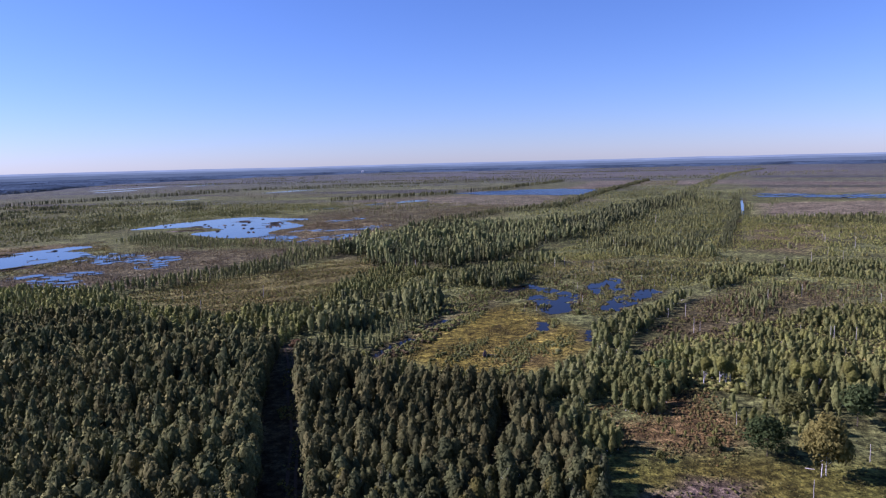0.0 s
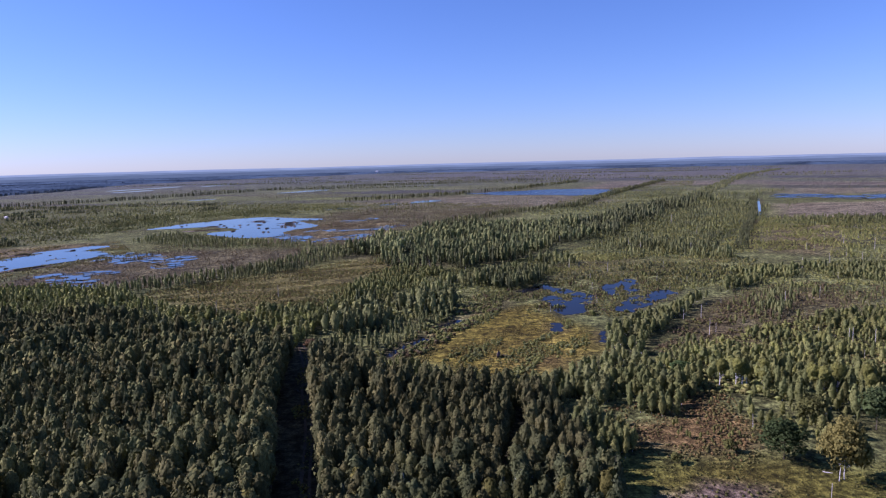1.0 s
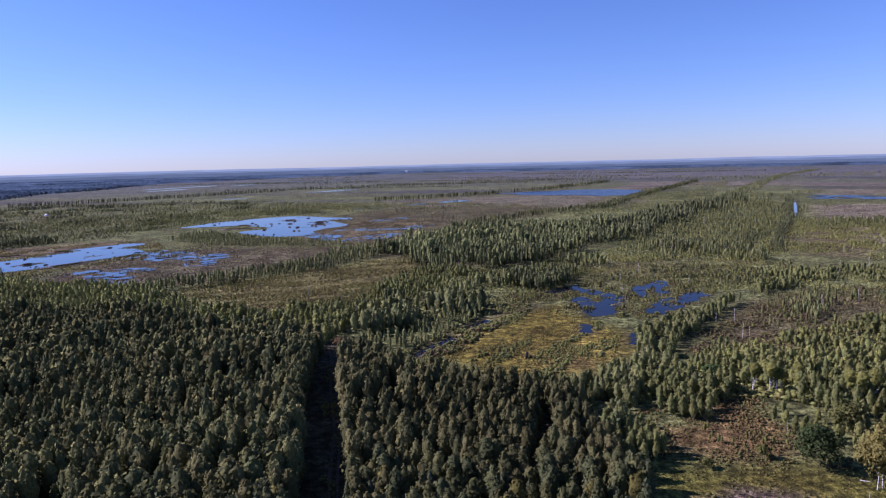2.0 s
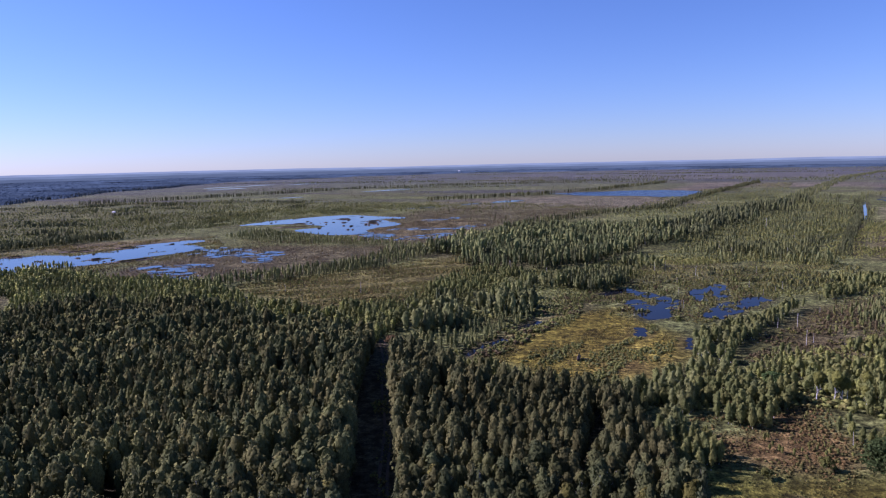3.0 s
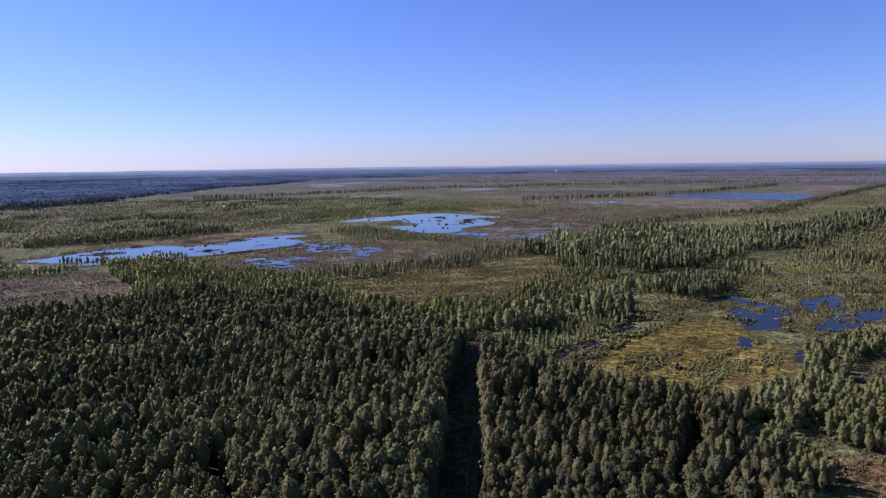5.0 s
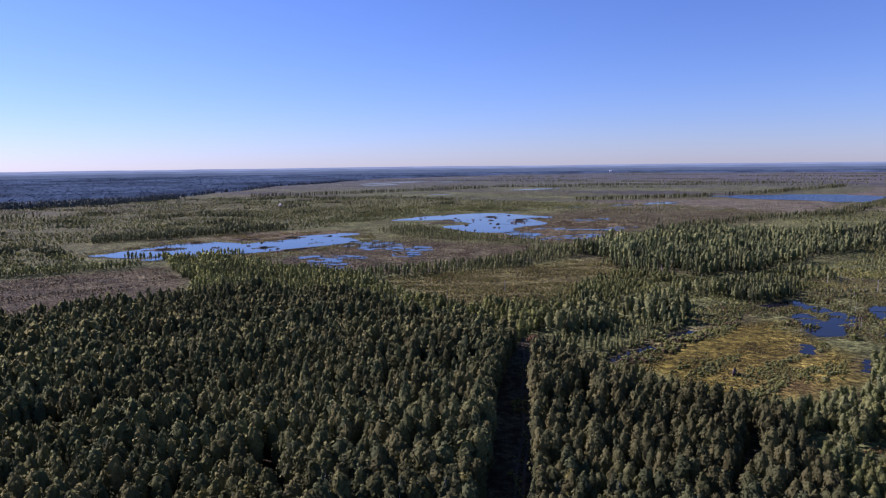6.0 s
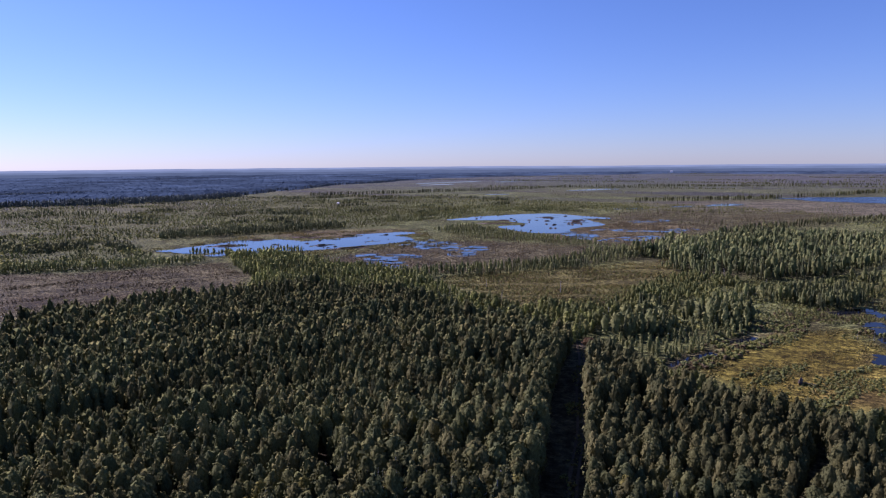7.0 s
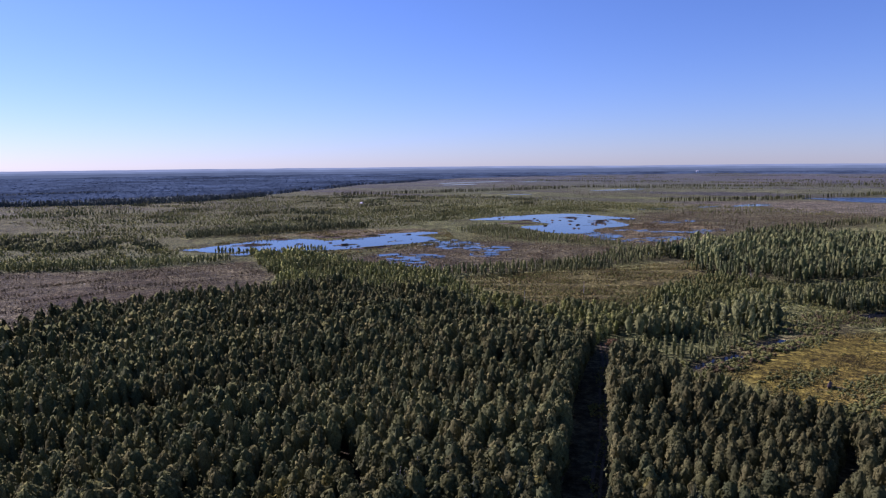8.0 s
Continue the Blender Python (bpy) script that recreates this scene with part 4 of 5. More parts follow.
stand("green alder thicket in the open bog", "birch", [(158, 362), (193, 368), (214, 366), (226, 350), (262, 322), (330, 330), (420, 400), (440, 440), (320, 425), (211, 408), (166, 398)], 2.9, 3.6, 0.4, seed=11, patchy=-0.4, tints=YOUNG + GREY[:1], width=1.7, wobble=10)
stand("grey green trees beyond the pools", "birch", [(86, 470), (120, 452), (190, 452), (196, 500), (150, 545), (116, 520)], 4.2, 6.8, 0.3, seed=12, tints=GREY, patchy=-0.1, mixed=0.3)
stand("tall trees at the head of the pools", "birch", [(8, 372), (26, 358), (44, 356), (52, 384), (40, 398), (20, 396)], 3.2, 8.5, 0.25, seed=43, tints=GREY, mixed=0.3, wobble=4)
stand("clump of grey green birches on the brown bog", "birch", [(137, 310), (131, 282), (146, 294), (167, 327), (162, 339), (148, 324)], 3.4, 4.8, 0.3, seed=44, tints=GREY + YOUNG[2:], patchy=-0.3, size=12, wobble=4)
stand("dense green saplings over the open bog", "birch", [(62, 213), (74, 232), (86, 247), (94, 241), (110, 254), (128, 264), (157, 281), (180, 295), (250, 312), (240, 250), (140, 193), (116, 186), (102, 188), (92, 197), (82, 204), (72, 206)], 2.4, 2.7, 0.55, bark=BIRCH_BARK, seed=13, patchy=-0.3, size=13, tints=YOUNG + LIGHT[:1], width=1.6, wobble=5)
stand("few small birches out in the scrub", "birch", [(80, 240), (100, 280), (164, 360), (224, 346), (300, 330), (300, 300), (200, 296), (130, 264)], 7.0, 3.2, 0.4, bark=BIRCH_BARK, seed=37, patchy=-0.1, size=20, tints=YOUNG + RUSSET[:1], width=1.2)
stand("birches round the edge of the clearing", "birch", [(88, 192), (92, 181), (97, 175), (104, 172), (116, 174), (150, 190), (131, 200), (109, 204), (92, 206)], 3.2, 7.2, 0.28, bark=BIRCH_BARK, seed=14, tints=YOUNG, patchy=-0.35, size=12, width=1.1)

# tree lines and woods further off
stand("dark trees along the lake's far bank", "birch", [(-518, 459), (-493, 485), (-474, 522), (-447, 570), (-417, 622), (-426, 641), (-471, 601), (-503, 554), (-526, 519), (-552, 490)], 3.6, 6.6, 0.25, seed=15, tints=DUSKY, mixed=0.2, wobble=3, width=1.2, dry=1.0)
stand("young trees on the near bank of the lake", "birch", [(-402, 380), (-366, 386), (-330, 420), (-322, 436), (-345, 425), (-372, 400), (-398, 392)], 3.6, 6.5, 0.35, seed=16, tints=GREY, dry=0.2)
stand("dark tree line along an old ditch", "birch", [(-520, 240), (-456, 268), (-412, 300), (-385, 330), (-366, 364), (-374, 372), (-396, 342), (-424, 312), (-466, 282), (-530, 254)], 3.0, 5.4, 0.3, seed=17, tints=GREY, wobble=3, width=1.25)
brush("scattered green scrub behind the brown bog", [(-640, 280), (-480, 262), (-410, 300), (-384, 350), (-460, 390), (-520, 430), (-640, 470), (-760, 400)], 4.2, 3.0, tints=GREY + LIGHT, seed=18, patchy=-0.2, size=30, width=0.95)
brush("dark thicket beyond the brown bog", [(-640, 330), (-560, 336), (-500, 366), (-470, 396), (-520, 420), (-580, 396), (-660, 380)], 3.2, 5.0, tints=DUSKY, seed=45, patchy=-0.1, size=26, width=0.8)
stand("line of trees along a drain", "pine", [(-22, 700), (88, 876), (176, 944), (272, 1188), (572, 1836), (560, 1850), (258, 1200), (160, 960), (74, 890), (-36, 712)], 5.1, 6.5, seed=19, tints=DUSKY, mixed=0.5, wobble=4, width=1.4)
stand("belt of tall trees beside the ditch", "birch", [(104, 590), (140, 600), (190, 700), (250, 800), (400, 1040), (388, 1085), (300, 960), (178, 790), (130, 690)], 5.2, 8.6, 0.3, seed=52, tints=DUSKY + GREY[:1], mixed=0.35, wobble=8, width=1.25, patchy=-0.4, size=40)
stand("long straight alley of trees across the plain", "birch", [(366, 1060), (388, 1060), (912, 2110), (1320, 2740), (1290, 2760), (890, 2130), (366, 1100)], 7.5, 5.6, seed=20, tints=GREY, mixed=0.4, wobble=5, width=1.2, patchy=-0.4, size=60)
stand("trees beside the alley", "birch", [(178, 770), (250, 800), (440, 1020), (640, 1280), (420, 1110), (380, 1080)], 9.0, 7.0, seed=21, tints=GREY, patchy=0.0, size=40)
stand("far line of trees by a drain", "pine", [(-540, 1856), (-154, 2010), (220, 2186), (216, 2200), (-160, 2026), (-546, 1870)], 7.0, 8.5, seed=22, tints=DUSKY, wobble=4, width=1.4)
stand("far row of trees behind the lake", "pine", [(-196, 1210), (0, 1350), (128, 1508), (360, 1922), (346, 1930), (112, 1516), (-10, 1366), (-204, 1222)], 6.2, 8.0, seed=23, tints=DUSKY, wobble=5, mixed=0.4, width=1.4)
stand("far belt of woodland across the plain", "pine", [(-930, 1250), (-784, 1408), (-645, 1615), (-540, 1800), (-560, 1812), (-664, 1632), (-800, 1432), (-945, 1275)], 7.0, 8.0, seed=24, tints=DUSKY, wobble=6, width=1.4)
# the bluish tints of this wood stand for the haze before it
brush("low far wood on the plain", [(-1400, 640), (-1245, 722), (-1143, 782), (-1084, 872), (-1044, 992), (-1070, 1195), (-1091, 1210), (-1154, 1097), (-1213, 975), (-1265, 865), (-1415, 818), (-1560, 760)], 6.0, 9.0, tints=((0.082, 0.104, 0.088), (0.095, 0.116, 0.094)), seed=25, patchy=-0.5, size=60, wobble=14, width=0.6, name="low_wood", category="trees")
stand("dark thickets across the grassy plain", "birch", [(-950, 500), (-913, 578), (-887, 638), (-851, 745), (-880, 760), (-925, 650), (-955, 590), (-1000, 520)], 6.0, 5.0, 0.3, seed=41, tints=GREY, patchy=-0.1, size=30, wobble=8, width=1.2)
stand("far trees among meadows", "birch", [(-860, 1240), (-620, 1160), (-580, 1300), (-600, 1330), (-640, 1190), (-850, 1270)], 9.0, 7.0, seed=26, tints=GREY, wobble=6)
stand("ditch side trees by the far field", "pine", [(474, 1060), (366, 800), (320, 720), (212, 488), (204, 492), (312, 724), (352, 800), (462, 1066)], 3.9, 5.0, seed=27, tints=DUSKY, wobble=1.5, dry=0.3, width=1.4)
stand("hedge of trees along the peat field", "birch", [(338, 712), (435, 660), (560, 650), (560, 628), (430, 630), (330, 694)], 7.0, 5.0, seed=28, tints=GREY, mixed=0.3)
stand("trees on the bank of the ditch", "birch", [(400, 830), (470, 960), (482, 955), (412, 825)], 7.0, 4.0, seed=29, tints=GREY)
brush("pale green scrub over the grassy plain", [(-1300, 700), (-560, 430), (-420, 640), (-400, 960), (-160, 1000), (-150, 1100), (-500, 1350), (-900, 1300), (-1300, 1000)], 7.0, 2.6, tints=LIGHT + GREY, seed=30, patchy=-0.3, size=60, width=1.1)
brush("dark clumps of bushes on the grassy plain", [(-1200, 700), (-560, 440), (-430, 640), (-420, 960), (-300, 1100), (-500, 1300), (-900, 1250), (-1200, 1000)], 5.5, 4.6, tints=DUSKY, seed=47, patchy=0.5, size=46, width=0.9)
stand("far thin woodland on the plain", "birch", [(-700, 1500), (-150, 1250), (300, 1950), (200, 2600), (-600, 2400), (-900, 1900)], 24.0, 4.5, 0.3, seed=31, tints=GREY, patchy=0.35, size=120)
stand("far scattered trees across the peat bog", "birch", [(190, 500), (330, 720), (420, 900), (300, 1000), (160, 780), (110, 600)], 5.2, 4.0, 0.4, seed=32, tints=GREY + DUSKY, patchy=-0.12, size=26, width=1.35)
stand("far trees on the cut peatland", "birch", [(640, 1200), (1300, 1100), (2200, 2300), (1500, 2600), (950, 2050)], 30.0, 4.5, 0.35, seed=33, tints=GREY, patchy=0.35, size=150)
stand("sparse low pines on the open bog", "pine", [(-130, 690), (0, 740), (120, 980), (120, 1180), (-120, 1180), (-240, 960)], 13.0, 4.0, 0.35, seed=34, tints=GREY, patchy=0.1, size=50)
brush("scrub on the bog beyond the lake", [(-420, 660), (-360, 660), (-380, 760), (-330, 900), (-240, 960), (-300, 1050), (-480, 900)], 4.6, 2.8, tints=YOUNG + GREY, seed=35, patchy=-0.2, size=50, width=1.0)
stand("young trees between the lakes", "birch", [(-310, 620), (-240, 570), (-120, 560), (-100, 530), (-130, 590), (-190, 616), (-230, 640), (-290, 690)], 4.6, 4.8, 0.3, seed=36, tints=GREY)

# ragged edge of the far woods, haze put into its bluish tints
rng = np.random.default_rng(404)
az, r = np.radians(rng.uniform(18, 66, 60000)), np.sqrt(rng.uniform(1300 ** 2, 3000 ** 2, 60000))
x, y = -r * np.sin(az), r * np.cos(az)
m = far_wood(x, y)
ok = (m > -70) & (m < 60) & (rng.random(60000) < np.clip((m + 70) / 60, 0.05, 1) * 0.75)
thicket("woodland_edge", "ragged dark edge of the far woods, tinted with haze", "trees", "bush", x[ok], y[ok], rng.uniform(4, 9, int(ok.sum())), rng, ((0.075, 0.098, 0.1), (0.088, 0.11, 0.106)), None, 0.7)

# thin rows of trees along the drains of the far plain
rng = np.random.default_rng(303)
for k in range(30):
    y0 = 1900 + 95 * k
    x0 = y0 * rng.uniform(-0.42, 0.5)
    half, slope = rng.uniform(180, 620), rng.uniform(-0.32, -0.05)
    n = int(half * 2 / 5)
    x = x0 + np.linspace(-half, half, n) + rng.uniform(-4, 4, n)
    y = y0 + slope * (x - x0) + rng.uniform(-7, 7, n)
    ok = (fbm(x, y, 160, 310 + k) > -0.35) & (np.hypot(x, y) < 4600) & (far_wood(x, y) < 0)
    if ok.sum() > 8:
        thicket("tree_row", "thin dark row of trees along a far drain", "trees", "bush", x[ok], y[ok], rng.uniform(2.5, 6, int(ok.sum())), rng, GREY, None, 1.7)

# low shrubs and tussocks
brush("olive sedge tussocks and low willows over the bog", [(-150, 330), (-176, 362), (-164, 404), (-130, 424), (-104, 444), (-60, 500), (-30, 430), (-44, 396), (-60, 330), (-110, 296)], 1.6, 1.0, tints=OLIVE + STRAW + RUSSET[:1], seed=1, patchy=-0.1, size=7, rows=24)
brush("brown willow scrub along the creek", [(-34, 230), (-14, 234), (4, 276), (46, 348), (44, 372), (14, 336), (-16, 276)], 1.5, 1.2, tints=RUSSET[:1] + OLIVE[:2] + GREY[:1], seed=2, patchy=-0.3, size=8, wobble=2, dry=1.6)
brush("rows of low yellow willow bushes in the sedge", [(-10, 222), (14, 202), (52, 238), (55, 262), (36, 318), (8, 300), (-18, 246)], 1.3, 0.5, tints=STRAW, seed=3, patchy=0.08, size=8, wobble=2, rows=62)
brush("darker rows of willow bushes across the sedge", [(-10, 222), (14, 206), (50, 242), (55, 262), (36, 318), (8, 300), (-18, 246)], 1.3, 0.85, tints=OLIVE[:2] + GREY[:1], seed=23, patchy=0.33, size=7, wobble=2, rows=62)
brush("tussocks and small shrubs around the pools", [(36, 300), (70, 288), (112, 330), (130, 380), (190, 450), (86, 470), (56, 420), (40, 370)], 1.7, 0.7, tints=OLIVE + STRAW[1:] + RUSSET[:1], seed=4, patchy=-0.4, size=9, width=2.1)
brush("brown heather and low willows on the open bog", [(67, 232), (100, 283), (124, 318), (164, 363), (191, 363), (224, 346), (330, 330), (330, 300), (215, 300), (182, 294), (157, 277), (134, 263), (108, 252), (92, 237)], 1.7, 0.75, tints=RUSSET + STRAW[2:] + OLIVE[:1], seed=5, patchy=-0.35, size=10, width=2.1)
brush("low scrub under the saplings", [(62, 200), (86, 247), (128, 264), (180, 295), (250, 312), (240, 250), (140, 193), (116, 182), (88, 186)], 2.2, 1.1, tints=LIGHT + STRAW[2:], seed=38, patchy=-0.4, size=10, width=2.0)
brush("willow clumps on the spits of the pools", [(34, 306), (60, 292), (78, 294), (112, 340), (110, 380), (70, 384), (40, 366)], 2.1, 1.7, tints=OLIVE + GREY[2:] + RUSSET[:1], seed=39, patchy=0.22, size=8, width=1.3, dry=0.3, name="willow_shrubs")
stand("young saplings in the reddish weeds", "birch", [(34, 152), (60, 146), (78, 160), (80, 200), (66, 200), (36, 180)], 3.0, 1.9, 0.5, seed=48, patchy=0.2, size=7, tints=OLIVE, width=1.4)
stand("young willows and birches between the clearing trees", "birch", [(74, 166), (88, 156), (104, 168), (102, 188), (84, 188), (78, 178)], 3.0, 3.6, 0.45, seed=49, patchy=-0.05, size=7, tints=YOUNG + OLIVE[:1], width=1.35)
brush("low scrub beyond the birch band", [(112, 350), (136, 402), (186, 430), (230, 400), (228, 352), (186, 340), (150, 356)], 2.2, 1.0, seed=31, patchy=-0.25, size=10, tints=LIGHT, width=2.0)
brush("green scrub along the straight ditch", [(222, 799), (360, 1103), (432, 1007), (333, 763), (213, 490), (186, 448), (146, 445), (145, 538)], 3.6, 1.8, seed=53, patchy=-0.25, size=22, tints=LIGHT + GREY, width=1.3)
brush("hedge of low trees along the field", [(334, 732), (486, 730), (513, 706), (458, 630), (419, 629), (306, 673)], 5.0, 4.2, seed=54, patchy=-0.3, size=30, tints=YOUNG + GREY, width=0.8)
brush("green birch scrub east of the ditch", [(359, 634), (458, 630), (318, 435), (294, 439), (243, 441), (293, 507)], 3.4, 2.0, seed=55, patchy=-0.35, size=22, tints=LIGHT + YOUNG, width=1.25)
brush("scrub on the far strips beside the alley", [(84, 842), (261, 1352), (540, 1800), (640, 1800), (303, 961), (164, 816)], 7.0, 2.2, seed=32, patchy=-0.2, size=40, tints=LIGHT + GREY, width=1.4)
brush("russet weeds and dry grass in the clearing", [(34, 152), (60, 146), (78, 160), (80, 200), (66, 200), (36, 180)], 1.2, 0.5, seed=16, patchy=-0.3, size=7, tints=((0.2, 0.135, 0.05), (0.17, 0.14, 0.045), (0.16, 0.15, 0.045)), name="weeds", category="weeds")
brush("tufts of grass in the clearing", [(26, 140), (70, 152), (112, 146), (130, 110), (60, 100)], 1.7, 0.4, seed=7, patchy=-0.2, size=6, tints=((0.14, 0.135, 0.04), (0.125, 0.13, 0.036)), name="grass_tufts", category="grass")
brush("heather and brown tussocks of the raised bog", [(-268, 140), (-400, 160), (-510, 226), (-520, 246), (-410, 286), (-384, 322), (-350, 364), (-290, 326), (-272, 298), (-252, 262), (-272, 200)], 2.0, 0.55, seed=8, patchy=-0.1, size=8, tints=RUSSET, name="heather", category="heather")
brush("dark streaks of heather across the raised bog", [(-268, 140), (-400, 160), (-510, 226), (-520, 246), (-410, 286), (-384, 322), (-350, 364), (-290, 326), (-272, 298), (-252, 262), (-272, 200)], 2.3, 0.85, seed=28, patchy=0.12, size=9, tints=((0.095, 0.082, 0.034), (0.11, 0.085, 0.038)), name="heather", category="heather", rows=58)
brush("brown reeds and tussocks around the lakes", [(-300, 380), (-205, 368), (-150, 410), (-90, 560), (-50, 740), (-130, 880), (-180, 740), (-280, 560), (-320, 470)], 2.9, 0.9, seed=9, patchy=-0.1, size=12, tints=RUSSET, name="reeds", category="reeds", dry=0.2)
brush("scrub on the far open bog", [(180, 480), (330, 470), (460, 560), (540, 700), (330, 720)], 2.9, 1.6, tints=LIGHT, seed=10, patchy=-0.2, size=18)
brush("scrub among the far bog", [(86, 470), (180, 500), (330, 730), (300, 760), (180, 760), (120, 590)], 2.8, 1.8, tints=OLIVE + GREY, seed=11, patchy=-0.25, size=16)
brush("tussocks on the plain beyond the lakes", [(-560, 440), (-400, 640), (-300, 900), (-180, 980), (60, 1000), (60, 1100), (-200, 1200), (-500, 1000), (-900, 800), (-900, 500)], 5.5, 1.7, tints=OLIVE, seed=12, patchy=-0.2, size=30)
brush("reed fringe of the lake", [(-470, 385), (-330, 400), (-250, 520), (-330, 640), (-460, 560)], 2.2, 1.0, seed=13, patchy=0.0, size=12, tints=STRAW, name="reeds", category="reeds", dry=0.0)
brush("low scrub behind the brown bog", [(-560, 270), (-470, 262), (-400, 300), (-380, 370), (-470, 390), (-560, 430), (-760, 420), (-700, 300)], 3.0, 1.3, seed=14, patchy=-0.2, size=20, tints=GREY + OLIVE[1:2])
brush("heather on the bog past the lakes", [(-170, 700), (-20, 720), (90, 900), (120, 1040), (-140, 1040), (-230, 860)], 4.2, 1.0, seed=15, patchy=-0.2, size=20, tints=RUSSET, name="heather", category="heather")

brush("tussocks and willows between the tree rows", [(-80, 296), (-20, 296), (30, 372), (70, 470), (10, 440), (-50, 410), (-80, 350)], 1.7, 1.0, tints=LIGHT + GREY, seed=24, patchy=-0.3, size=9, width=2.1)
brush("olive scrub beyond the pools", [(50, 401), (78, 422), (117, 435), (169, 426), (197, 446), (167, 387), (127, 357), (114, 355), (103, 381), (70, 382)], 2.4, 2.0, tints=OLIVE + DUSKY + STRAW[2:], seed=56, patchy=-0.12, size=10, width=1.25, rows=15)
brush("scrub in front of the far wood", [(40, 380), (100, 450), (190, 452), (190, 500), (100, 520), (20, 440)], 1.9, 1.2, tints=LIGHT, seed=25, patchy=-0.2, size=12, rows=20)
brush("willows and tussocks on the grassy strip by the creek", [(-10, 298), (10, 310), (36, 346), (44, 372), (26, 366), (2, 338)], 1.9, 1.5, tints=OLIVE + GREY[:1] + RUSSET[:1], seed=57, patchy=-0.35, size=9, width=1.6)
brush("weeds along the grassy ride", [(-34, 120), (-24, 120), (-36, 170), (-50, 245), (-62, 250), (-48, 180), (-40, 150)], 1.0, 0.5, tints=OLIVE + STRAW, seed=26, patchy=0.0, size=6, name="weeds", category="weeds", gaps=False)

# nearest trees, one by one
SINGLES.sort(key=lambda s: math.hypot(s[1], s[2]))
rng = np.random.default_rng(77)
MODELS = {"birch": [], "pine": []}
for kind in MODELS:
    for k in range(10 if kind == "birch" else 4):
        tint = tuple(0.86 * v for v in GREENS[kind][k % len(GREENS[kind])]) if k != 5 else (0.15, 0.138, 0.036)
        MODELS[kind].append((kind, k, tint))
BUILT = {}
LOOKS = ("olive green birch with a full oval crown", "young birch with a dense dull green crown", "slender birch with a narrow green crown", "dark green birch crowded among others")


def forest_tree(kind, x, y, h, k):
    m = pose(x, y, float(hummocks(np.array(x), np.array(y))), 0, 0, (k * 137) % 360) @ Matrix.Scale(h / 10.0, 4)
    variant = k % len(MODELS[kind])
    key = (kind, variant)
    if key not in BUILT:
        look_of = LOOKS[variant % 4] if kind == "birch" else "dark green young pine in the wood"
        BUILT[key] = single_tree(kind + "_tree", kind, 10.0, MODELS[kind][variant][2], BIRCH_BARK if variant % 3 == 0 else DARK_BARK, np.random.default_rng(900 + variant), cards=230, width=1.08, label=look_of, group="trees of the near wood")
        BUILT[key].matrix_basis = m
        return BUILT[key]
    made = copy_thing(BUILT[key], pose(0, 0, 0))
    made.matrix_basis = m
    return made


for k, (kind, x, y, h) in enumerate(SINGLES[:320]):
    forest_tree("pine" if rng.random() < 0.15 else "birch", x, y, h, k)
rest = SINGLES[320:]
if rest:
    rx, ry, rh = (np.array([s[i] for s in rest]) for i in (1, 2, 3))
    thicket("birch_wood", "dense olive green birch wood below", "trees", "birch", rx, ry, rh, rng, GREENS["birch"], DARK_BARK, 1.2)


# ---- single things in the bog ----
def ground_at(x, y):
    return float(hummocks(np.array(float(x)), np.array(float(y))))


def put(ob, x, y, turn=0.0, size=1.0):
    ob.matrix_basis = pose(x, y, ground_at(x, y), 0, 0, turn) @ Matrix.Scale(size, 4)
    return ob


def dead_tree(height, rng, lean=0.0):
    """A bare bleached trunk, broken off at the top, with stubs of limbs."""
    ob = new("dead_tree", trunk_mesh("dead_tree", "birch", height, DEAD_WOOD, rng, True, 5))
    return tagged(ob, "bleached dead birch trunk standing broken in the bog", "dead tree", "dead trees in the bog")


SNAGS = [dead_tree(5.0, np.random.default_rng(40 + k)) for k in range(4)]
used = set()


def snag(k, x, y, size, turn):
    if k not in used:
        used.add(k)
        return put(SNAGS[k], x, y, turn, size)
    made = copy_thing(SNAGS[k], pose(0, 0, 0))
    return put(made, x, y, turn, size)


for k, (x, y, size) in enumerate(((98, 257, 1.3), (75, 166, 0.75), (95, 143, 0.9), (137, 222, 0.7), (142, 240, 1.25), (144, 241, 1.2), (151, 239, 1.2), (152, 308, 1.3), (79, 431, 1.2), (92, 407, 1.3),
                                  (221, 690, 2.0), (210, 586, 1.4), (102, 261, 0.8), (257, 425, 1.3), (295, 474, 1.8), (292, 507, 1.5), (198, 297, 1.2))):
    snag(k % 4, x, y, size, k * 77 % 360)
rng = np.random.default_rng(91)
for k in range(46):
    x, y = rng.uniform(60, 330), rng.uniform(230, 560)
    if x < y * 0.62 and float(water_distance(np.array([x]), np.array([y]))[0]) > 2:
        snag(k % 4, x, y, rng.uniform(0.75, 1.35), k * 53 % 360)
for k in range(26):
    x, y = rng.uniform(20, 130), rng.uniform(300, 470)
    if float(water_distance(np.array([x]), np.array([y]))[0]) > 1:
        snag(k % 4, x, y, rng.uniform(0.45, 0.9), k * 61 % 360)
for k, (x, y) in enumerate(((-160, 300), (-118, 318), (-96, 350), (-140, 352), (-60, 300), (-18, 430), (5, 410))):
    snag(k % 4, x, y, 1.0 + 0.2 * (k % 3), k * 40)

